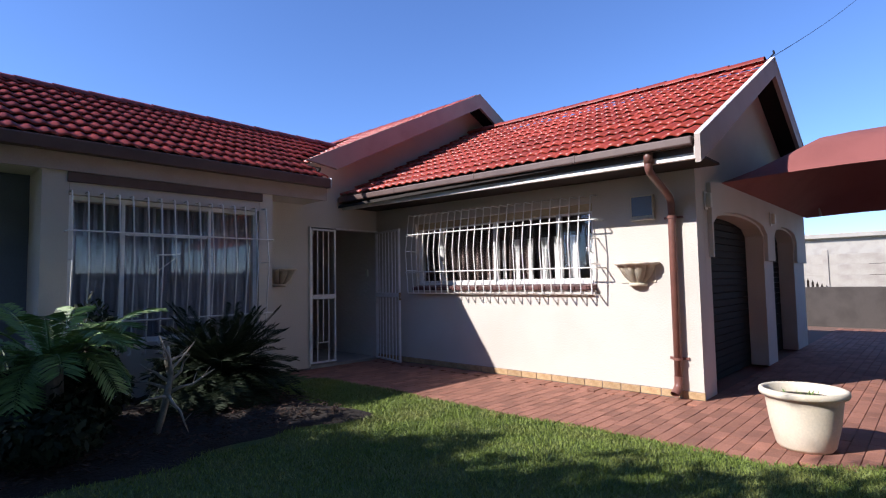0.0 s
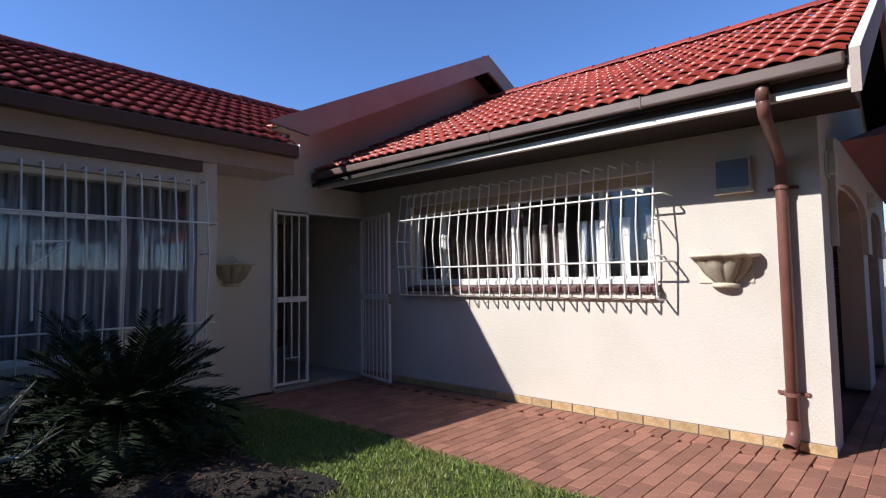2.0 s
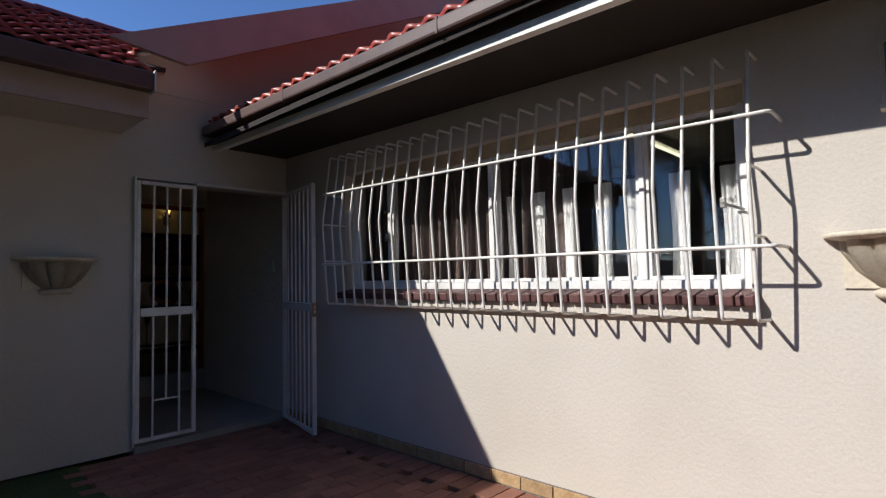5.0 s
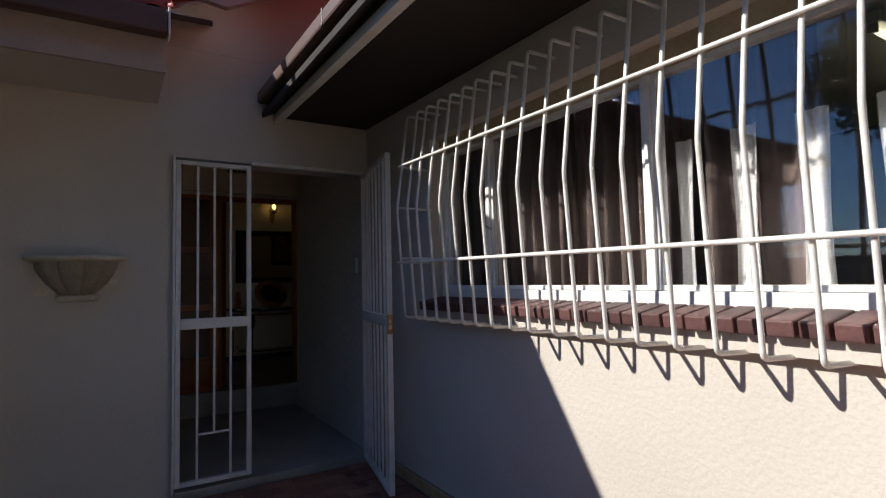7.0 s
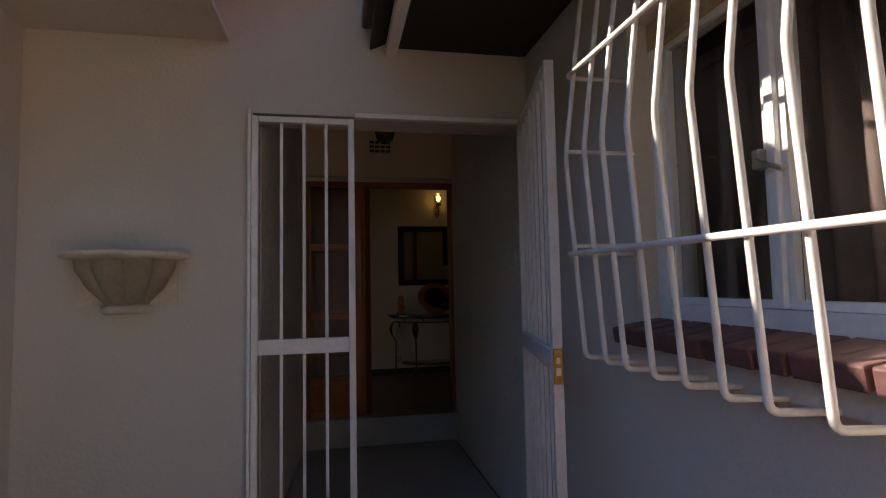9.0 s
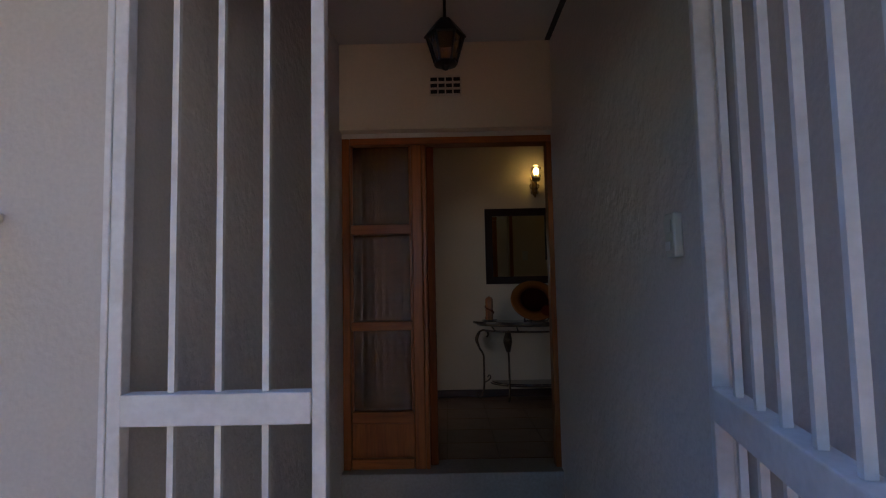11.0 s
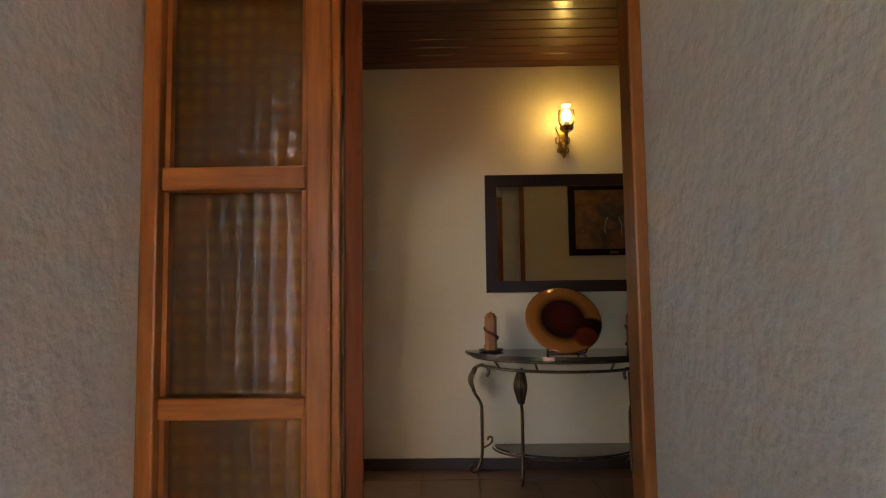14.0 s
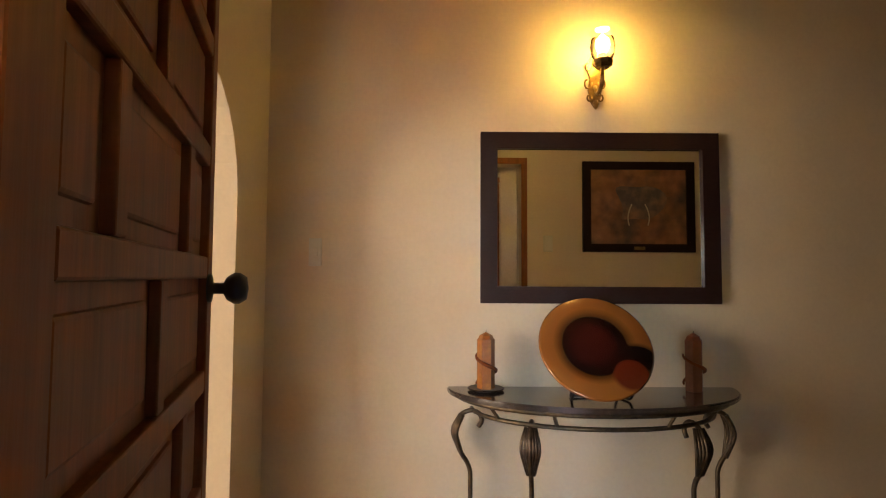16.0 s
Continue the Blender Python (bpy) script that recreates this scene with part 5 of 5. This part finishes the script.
outline = [(2.202, 0.1), (2.202, 2.9), (HALL_Y - 0.002, 2.9), (HALL_Y - 0.002, 0.1), (3.68, 0.1)]
outline += [(3.23 + 0.45 * math.cos(math.pi * k / n), 1.76 + 0.45 * math.sin(math.pi * k / n)) for k in range(n + 1)] + [(2.78, 0.1)]
prism(bm, outline, 0, -1.26, -1.16)
tagged(part("wall_hall_left", bm, M_WALL_IN), "cream hall wall with a rounded archway", "wall", kind="structure")
tagged(part("wall_link", boxes((-1.52, -1.302, 2.201, 2.42, 0.1, 2.75), (-1.301, -1.262, 2.34, 2.42, 0.1, 2.75)), M_WALL_IN), "plain cream wall end behind the sidelight", "wall", kind="structure")
tagged(part("wall_lounge_inner", boxes((-2.6, -1.262, 4.3, 4.42, 0.1, 2.75)), M_WALL_IN), "pale lounge wall seen through the archway", "wall", kind="structure")

bm = bmesh.new()
for k in range(17):
    y = 2.262 + k * 0.104
    for s in (boxes((-1.158, 2.9, y, y + 0.1, 2.78, 2.80), bevel=0.004),):
        me = bpy.data.meshes.new("tmp")
        s.to_mesh(me)
        s.free()
        bm.from_mesh(me)
        bpy.data.meshes.remove(me)
tagged(part("ceiling_hall", bm, M_CEIL_WOOD), "red-brown varnished tongue-and-groove hall ceiling", "ceiling", kind="structure")
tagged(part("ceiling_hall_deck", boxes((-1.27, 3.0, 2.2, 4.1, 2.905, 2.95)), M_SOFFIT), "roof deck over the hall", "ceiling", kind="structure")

sk = tagged(part("baseboard", boxes((-1.158, 2.89, HALL_Y - 0.016, HALL_Y - 0.001, FLOOR_Z, FLOOR_Z + 0.07), bevel=0.004), M_SKIRT), "dark varnished skirting board", "skirting", kind="structure")


def hall_floor():
    fl = tagged(part("floor_hall", boxes((-1.6, 3.0, 2.2, HALL_Y, 0.1, FLOOR_Z - 0.008)), M_MORTAR), "brown glazed tile floor of the hall", "floor", kind="structure")
    me = None
    for i in range(-4, 9):
        for j in range(6):
            if me is None:
                ob = part("floor_tile", boxes((0.003, 0.327, 0.003, 0.327, -0.008, 0.0), bevel=0.002), M_FLOOR_TILE, fl)
                me = ob.data
            else:
                ob = new("floor_tile", me)
                ob.parent = fl
            ob.location = (i * 0.33 + 0.02, 2.2 + j * 0.33, FLOOR_Z - 0.0005)


def console_table():
    t = empty("console_table", "half-moon console table with a dark stone top and scrolled iron legs", "console table", at=(0.225, HALL_Y - 0.02, FLOOR_Z))
    def half(w, d, n=30):
        return [(w * math.cos(math.pi + math.pi * k / n), d * math.sin(math.pi + math.pi * k / n)) for k in range(n + 1)]
    bm = bmesh.new()
    prism(bm, half(0.605, 0.385), 2, 0.708, 0.73)
    bmesh.ops.bevel(bm, geom=[e for e in bm.edges if abs(e.verts[0].co.z - e.verts[1].co.z) < 1e-6], offset=0.006, segments=2, affect='EDGES')
    part("tabletop", bm, M_TABLETOP, t)
    ring = half(0.50, 0.32)
    part("upper_ring", tube(bmesh.new(), [(x, y, 0.640) for x, y in ring], 0.009, 8), M_IRON, t, smooth=True)
    part("edge_ring", tube(bmesh.new(), [(x * 1.12, y * 1.12, 0.698) for x, y in ring], 0.010, 8), M_IRON, t, smooth=True)
    for k in (6, 11, 19, 24):
        x, y = ring[k]
        part("strut", tube(bmesh.new(), [(x, y, 0.640), (x * 1.1, y * 1.1, 0.700)], 0.007, 6), M_IRON, t)
    bm = bmesh.new()
    prism(bm, half(0.43, 0.25), 2, 0.145, 0.157)
    part("lower_shelf", bm, M_TABLETOP, t)
    part("shelf_ring", tube(bmesh.new(), [(x * 0.88, y * 0.80, 0.138) for x, y in ring], 0.007, 6), M_IRON, t, smooth=True)
    for lx, ly, ox, oy in ((-0.52, -0.05, -1, 0.0), (-0.29, -0.235, -0.25, -0.97), (0.33, -0.235, 0.25, -0.97), (0.52, -0.05, 1, 0.0)):
        o = Vector((ox, oy, 0)).normalized()
        b = Vector((lx, ly, 0))
        # cabriole line: scroll at the top, knee outwards, straight shin, flared foot
        prof = [(-0.045, 0.575), (-0.062, 0.60), (-0.05, 0.632), (-0.015, 0.645), (0.025, 0.63), (0.052, 0.585), (0.052, 0.53), (0.03, 0.475), (0.002, 0.435), (-0.012, 0.40),
                (-0.012, 0.25), (-0.012, 0.13), (-0.004, 0.07), (0.015, 0.025), (0.045, 0.010), (0.062, 0.022), (0.060, 0.045), (0.045, 0.05)]
        pts = rounded([b + o * p + Vector((0, 0, z)) for p, z in prof], 0.03, 3)
        leg = part("leg", tube(bmesh.new(), pts, 0.0095, 8), M_IRON, t, smooth=True)
        # cast leaf on the knee
        bm = bmesh.new()
        side = Vector((-o.y, o.x, 0))
        for s in range(-3, 4):
            a = b + o * (0.03 - 0.004 * abs(s)) + Vector((0, 0, 0.628)) + side * s * 0.006
            m = b + o * (0.070 - 0.006 * abs(s)) + Vector((0, 0, 0.56)) + side * s * 0.0125
            e = b + o * (0.02) + Vector((0, 0, 0.455)) + side * s * 0.004
            tube(bm, rounded([a, m, e], 0.05, 4), 0.007, 5)
        part("leaf_casting", bm, M_IRON, leg, smooth=True)
        inward = -o
        curl = [(0.012, 0.148), (0.05, 0.165), (0.075, 0.19), (0.07, 0.215), (0.05, 0.215), (0.045, 0.195)] if abs(ox) == 1 else [(0.012, 0.147), (0.05, 0.12), (0.07, 0.10), (0.06, 0.08)]
        part("bracket_scroll", tube(bmesh.new(), rounded([b + inward * p + Vector((0, 0, z)) for p, z in curl], 0.02, 3), 0.006, 6), M_IRON, leg, smooth=True)


console_table()
TOP = FLOOR_Z + 0.7305


def candle(x, y, mat, label, saucer):
    c = empty("candle", label, "candle", "carved candles on the console", at=(x, y, TOP))
    h0 = 0.0
    if saucer:
        part("saucer", lathe(bmesh.new(), [(0.0, 0.0), (0.05, 0.001), (0.075, 0.008), (0.072, 0.011), (0.0, 0.006)], 24), M_BLACK, c)
        h0 = 0.0065
    bm = lathe(bmesh.new(), [(0.0, h0), (0.036, h0), (0.036, 0.205), (0.030, 0.212), (0.026, 0.222), (0.0, 0.236)], 6)
    part("wax", bm, mat, c)
    pts = [(0.040 * math.cos(a * 1.0 + 2.6), 0.040 * math.sin(a + 2.6), 0.145 - 0.018 * a) for a in (0.35 * k for k in range(20))]
    part("twisted_vine", tube(bmesh.new(), pts, 0.008, 6, radii=[0.004 + 0.005 * math.sin(math.pi * k / 19) for k in range(20)]), M_DOOR_V, c, "twisted brown vine wrap", smooth=True)
    part("wick", tube(bmesh.new(), [(0, 0, 0.235), (0.001, 0, 0.243)], 0.0015, 5), M_BLACK, c)


M_WAX1 = material("amber_wax", (0.33, 0.11, 0.02), 0.35, spots=(0.43, 0.175, 0.035), spot_scale=14, grain=0.15, coat=0.3)
M_WAX2 = material("rust_wax", (0.14, 0.036, 0.013), 0.35, spots=(0.19, 0.06, 0.02), spot_scale=14, grain=0.15, coat=0.3)
candle(-0.222, HALL_Y - 0.10, M_WAX1, "amber carved candle with a twisted vine on a dark saucer", True)
candle(0.63, HALL_Y - 0.10, M_WAX2, "rust-brown carved candle with a twisted vine", False)


def plate_material():
    m = material("fused_glass_plate", (0.50, 0.20, 0.05), 0.08, grain=0.05, coat=1.0)
    nt = m.node_tree
    b = nt.nodes["Principled BSDF"]
    tc = nt.nodes.new("ShaderNodeTexCoord")
    sep = nt.nodes.new("ShaderNodeSeparateXYZ")
    nt.links.new(tc.outputs["Object"], sep.inputs[0])

    def disc(cx, cy, r, soft):
        v = nt.nodes.new("ShaderNodeVectorMath")
        v.operation = 'DISTANCE'
        cmb = nt.nodes.new("ShaderNodeCombineXYZ")
        nt.links.new(sep.outputs[0], cmb.inputs[0])
        nt.links.new(sep.outputs[1], cmb.inputs[1])
        v.inputs[1].default_value = (cx, cy, 0)
        nt.links.new(cmb.outputs[0], v.inputs[0])
        r2 = nt.nodes.new("ShaderNodeMapRange")
        r2.inputs["From Min"].default_value, r2.inputs["From Max"].default_value = r + soft, r
        nt.links.new(v.outputs["Value"], r2.inputs["Value"])
        return r2.outputs[0]

    def lay(fac, a, c):
        x = nt.nodes.new("ShaderNodeMix")
        x.data_type = 'RGBA'
        nt.links.new(fac, x.inputs[0])
        if isinstance(a, tuple):
            x.inputs[6].default_value = (*a, 1)
        else:
            nt.links.new(a, x.inputs[6])
        x.inputs[7].default_value = (*c, 1)
        return x.outputs[2]
    c = lay(disc(0.0, 0.01, 0.118, 0.045), (0.31, 0.105, 0.024), (0.010, 0.005, 0.004))
    c = lay(disc(0.15, -0.07, 0.07, 0.02), c, (0.012, 0.006, 0.005))
    c = lay(disc(0.115, -0.115, 0.055, 0.02), c, (0.12, 0.018, 0.008))
    c = lay(disc(-0.01, 0.02, 0.07, 0.04), c, (0.055, 0.008, 0.006))
    nt.links.new(c, b.inputs["Base Color"])
    return m


pl = empty("glass_plate", "glossy amber and black round glass plate on an iron easel", "plate", at=(0.19, HALL_Y - 0.20, TOP))
bm = lathe(bmesh.new(), [(0.0, 0.028), (0.08, 0.024), (0.115, 0.012), (0.125, 0.010), (0.212, -0.004), (0.220, -0.012), (0.212, -0.018), (0.12, -0.002), (0.08, 0.0), (0.0, 0.0)], 64)
for v in bm.verts:
    v.co.z = -v.co.z
dish = part("dish", bm, plate_material(), pl, smooth=True)
dish.matrix_local = Matrix.Translation((0, -0.02, 0.188)) @ Matrix.Rotation(math.radians(56), 4, 'X')
dish.data.update()
bm = tube(bmesh.new(), rounded([(-0.11, -0.12, 0.035), (-0.11, -0.09, 0.006), (-0.09, 0.0, 0.006), (-0.06, 0.03, 0.20)], 0.02, 3), 0.005, 6)
tube(bm, rounded([(0.11, -0.12, 0.035), (0.11, -0.09, 0.006), (0.09, 0.0, 0.006), (0.06, 0.03, 0.20)], 0.02, 3), 0.005, 6)
tube(bm, [(-0.1, -0.02, 0.006), (0.1, -0.02, 0.006)], 0.005, 6)
part("easel", bm, M_BLACK, pl, smooth=True)


def framed(name, label, category, x0, x1, z0, z1, y, face, depth, bar, mat, inner_name, inner_mat):
    """A framed flat thing on a wall; face is -1 when it looks towards -y."""
    f = empty(name, label, category, at=((x0 + x1) / 2, y, (z0 + z1) / 2))
    w, h = (x1 - x0) / 2, (z1 - z0) / 2
    ys = sorted((face * 0.001, face * depth))
    bm = bmesh.new()
    for q in ([(-w, -h), (w, -h), (w - bar, -h + bar), (-w + bar, -h + bar)], [(w, -h), (w, h), (w - bar, h - bar), (w - bar, -h + bar)],
              [(w, h), (-w, h), (-w + bar, h - bar), (w - bar, h - bar)], [(-w, h), (-w, -h), (-w + bar, -h + bar), (-w + bar, h - bar)]):
        prism(bm, q, 1, ys[0], ys[1])
    part("frame", bm, mat, f)
    ys = sorted((face * depth * 0.35, face * depth * 0.45))
    part(inner_name, boxes((-w + bar, w - bar, ys[0], ys[1], -h + bar, h - bar)), inner_mat, f)
    return f


framed("wall_mirror", "rectangular wall mirror in a wide dark mahogany frame", "mirror", -0.238, 0.792, 1.336, 2.074, HALL_Y, -1, 0.028, 0.072, M_DARKWOOD, "mirror_glass", M_MIRROR)
M_PAINTING = material("smoky_brown_painting", (0.38, 0.17, 0.085), 0.5, spots=(0.11, 0.075, 0.065), spot_scale=5.0, grain=0.3, grain_scale=12)
pic = framed("painting", "brown and grey abstract painting in a dark frame", "painting", 0.66, 1.50, 1.64, 2.32, 2.32, 1, 0.03, 0.06, M_DARKWOOD, "canvas", M_PAINTING)
M_SMOKE = material("smoky_grey_paint", (0.17, 0.13, 0.12), 0.6, spots=(0.30, 0.17, 0.11), spot_scale=9, grain=0.3, grain_scale=18)
bm = bmesh.new()
prism(bm, [((0.17 + 0.05 * math.sin(3 * a + 1)) * math.cos(a), 0.03 + (0.17 + 0.05 * math.cos(2 * a)) * math.sin(a)) for a in (2 * math.pi * k / 36 for k in range(36))], 1, 0.0136, 0.0145)
part("smoky_patch", bm, M_SMOKE, pic, "smoky grey painted patch")
for sgn in (-1, 1):
    part("pale_stroke", tube(bmesh.new(), [(sgn * (0.05 + 0.03 * math.sin(t * 2.4)), 0.0147, 0.02 - 0.16 * t) for t in (k / 8 for k in range(9))], 0.005, 5), M_PLANTER, pic, "pale curved brush stroke")
part("title_plate", boxes((-0.04, 0.04, 0.0305, 0.033, -0.325, -0.30)), M_BRASS, pic, "small brass title plate")
sw = empty("light_switch", "cream plastic light switch plate", "light switch", "hall light switches", at=(0.40, 2.32, 1.70))
part("plate", boxes((-0.035, 0.035, 0.001, 0.010, -0.06, 0.06), bevel=0.003), M_PLASTIC, sw)
part("rocker", boxes((-0.012, 0.012, 0.0102, 0.015, -0.02, 0.02), bevel=0.002), M_PLASTIC, sw)
sw = empty("light_switch", "cream plastic light switch plate", "light switch", "hall light switches", at=(-0.975, HALL_Y, 1.55))
part("plate", boxes((-0.0, 0.055, -0.010, -0.001, -0.06, 0.06), bevel=0.003), M_PLASTIC, sw)
part("rocker", boxes((0.02, 0.04, -0.015, -0.0102, -0.02, 0.02), bevel=0.002), M_PLASTIC, sw)

hp = empty("house_plant", "spiky green house plant in a dark pot", "house plant", at=(1.30, 2.62, FLOOR_Z))
part("pot", lathe(bmesh.new(), [(0.0, 0.0), (0.11, 0.0), (0.15, 0.74), (0.16, 0.76), (0.14, 0.76), (0.13, 0.72), (0.0, 0.72)], 24), M_BLACK, hp, smooth=True)
rng = random.Random(2)
for k in range(44):
    a = k * 2.4
    l = rng.uniform(0.22, 0.44)
    d = Vector((math.cos(a), math.sin(a), 0))
    side = Vector((-d.y, d.x, 0)) * 0.006
    lift = rng.uniform(0.5, 1.2)
    spine = [d * l * u + Vector((0, 0, 0.72 + l * lift * (u * 1.7 - u * u))) for u in (0, 0.3, 0.6, 0.85, 1.0)]
    bm = bmesh.new()
    vs = [(bm.verts.new(p - side * w), bm.verts.new(p + side * w)) for p, w in zip(spine, (0.7, 1.0, 0.9, 0.5, 0.1))]
    for q, r in zip(vs, vs[1:]):
        bm.faces.new((q[0], q[1], r[1], r[0]))
    part("leaf", bm, M_FERN, hp)


def sconce():
    s = empty("wall_sconce", "lit antique-brass wall sconce with a clear glass shade", "wall lamp", at=(0.262, HALL_Y, 2.32))
    bm = bmesh.new()
    prism(bm, [(0.0, -0.135), (0.022, -0.10), (0.03, -0.05), (0.022, 0.0), (0.034, 0.05), (0.02, 0.09), (0.0, 0.105), (-0.02, 0.09), (-0.034, 0.05), (-0.022, 0.0), (-0.03, -0.05), (-0.022, -0.10)], 1, -0.014, -0.001)
    part("back_plate", bm, M_BRASS, s)
    part("drop_finial", lathe(bmesh.new(), [(0.0, -0.145), (0.008, -0.135), (0.014, -0.12), (0.008, -0.105), (0.0, -0.10)], 12, centre=(0, -0.022, 0)), M_BRASS, s, smooth=True)
    for sgn in (-1, 1):
        for zc, rr in ((0.055, 0.030), (-0.02, 0.036), (-0.085, 0.024)):
            curl = [(sgn * (0.012 + rr * 0.6 + rr * (1 - 0.10 * k) * 0.6 * math.cos(math.pi + 0.62 * k)), -0.012, zc + rr * (1 - 0.09 * k) * math.sin(math.pi + 0.62 * k)) for k in range(9)]
            part("scroll", tube(bmesh.new(), curl, 0.0045, 6), M_BRASS, s, smooth=True)
    arm = rounded([(0, -0.012, -0.04), (0, -0.05, -0.09), (0, -0.115, -0.07), (0, -0.125, 0.0)], 0.04, 5)
    part("arm", tube(bmesh.new(), arm, 0.009, 8), M_BRASS, s, smooth=True)
    part("gallery", lathe(bmesh.new(), [(0.0, 0.0), (0.028, 0.0), (0.040, 0.012), (0.042, 0.03), (0.036, 0.03), (0.034, 0.015), (0.0, 0.01)], 18, centre=(0.0, -0.125, 0),
                          wave=lambda a, i: 1 + 0.05 * math.cos(a * 9)), M_BRASS, s)
    part("socket", lathe(bmesh.new(), [(0.0, 0.011), (0.014, 0.011), (0.014, 0.06), (0.0, 0.06)], 14, centre=(0, -0.125, 0)), M_PLASTIC, s)
    part("bulb", lathe(bmesh.new(), [(0.0, 0.061), (0.012, 0.064), (0.019, 0.09), (0.017, 0.115), (0.0, 0.14)], 16, centre=(0, -0.125, 0)), M_BULB, s, "glowing warm bulb", smooth=True)
    bm = lathe(bmesh.new(), [(0.030, 0.018), (0.046, 0.05), (0.052, 0.09), (0.046, 0.125), (0.055, 0.15)], 24, centre=(0, -0.125, 0))
    sh = part("shade", bm, M_SHADE_GLASS, s, "clear glass tulip shade", smooth=True)
    sh.visible_shadow = False


sconce()
lamp = bpy.data.lights.new("sconce_light", 'POINT')
lamp.energy, lamp.color, lamp.shadow_soft_size = 0.013, (1.0, 0.74, 0.22), 0.02
new("sconce_light", lamp).location = (0.262, HALL_Y - 0.125, 2.485)

# unseen area lamp added as lounge daylight, glowing on the wall past the arch
lw = bpy.data.lights.new("lounge_daylight_fill", 'AREA')
lw.energy, lw.shape, lw.size, lw.size_y, lw.color = 5.2, 'RECTANGLE', 3.2, 1.9, (1.0, 0.92, 0.80)
new("lounge_daylight_fill", lw).matrix_world = look((-5.3, 1.9, 1.6), (0.8, 3.9, 1.3))


# ---- single pieces of plinth, paving, floors and roofs ----
brick_course()
hall_floor()


def paving():
    pv = empty("pavement", "red clay brick paving laid in running bond", "paving", kind="structure")
    me = None
    jv, jf = [], []
    rng = random.Random(9)
    bm = boxes((0.002, 0.218, 0.002, 0.105, -0.045, 0.0), bevel=0.004)
    proto = part("paver", bm, M_PAVER, pv)
    me = proto.data
    bv = [v.co.copy() for v in me.vertices]
    bf = [tuple(p.vertices) for p in me.polygons]
    proto.location = (-0.24, -2.6, 0.0)
    count = 1
    for j in range(-108, 4):
        y = j * 0.107 - 0.002
        if y > -0.15:
            continue
        xs = []
        x = -2.4 + (0.11 if j % 2 else 0.0)
        while x < 9.8:
            xs.append(x)
            x += 0.22
        for x in xs:
            if y > -5.35 and x > -0.33:
                continue
            if x + 0.11 < lawn_x(y) - 0.02 or (y < -9.5) or (x > 3.0 and y < -8.0):
                continue
            z = rng.uniform(-0.0016, 0.0016)
            rot = rng.uniform(-0.006, 0.006)
            if -5.4 < y < -2.5 and -2.2 < x and count < 296:
                ob = new("paver", me)
                ob.parent = pv
                ob.location, ob.rotation_euler = (x, y, z), (0, 0, rot)
                count += 1
            else:
                m = Matrix.Translation((x, y, z)) @ Matrix.Rotation(rot, 4, 'Z')
                k = len(jv)
                jv.extend((m @ p)[:] for p in bv)
                jf.extend(tuple(i + k for i in f) for f in bf)
    # border course along the wall
    for j in range(48):
        y = -5.37 + j * 0.112
        m = Matrix.Translation((-0.102 + 0.08, y, rng.uniform(-0.003, 0.003))) @ Matrix.Rotation(math.pi / 2, 4, 'Z') @ Matrix.Rotation(math.pi / 2, 4, 'Z')
        k = len(jv)
        jv.extend((m @ p)[:] for p in bv)
        jf.extend(tuple(i + k for i in f) for f in bf)
    jm = bpy.data.meshes.new("pavers")
    jm.from_pydata(jv, [], jf)
    jm.materials.append(M_PAVER_REST)
    ob = new("pavers", jm)
    ob.parent = pv
    tagged(ob, kind="stuff")


paving()
roof_tiles()
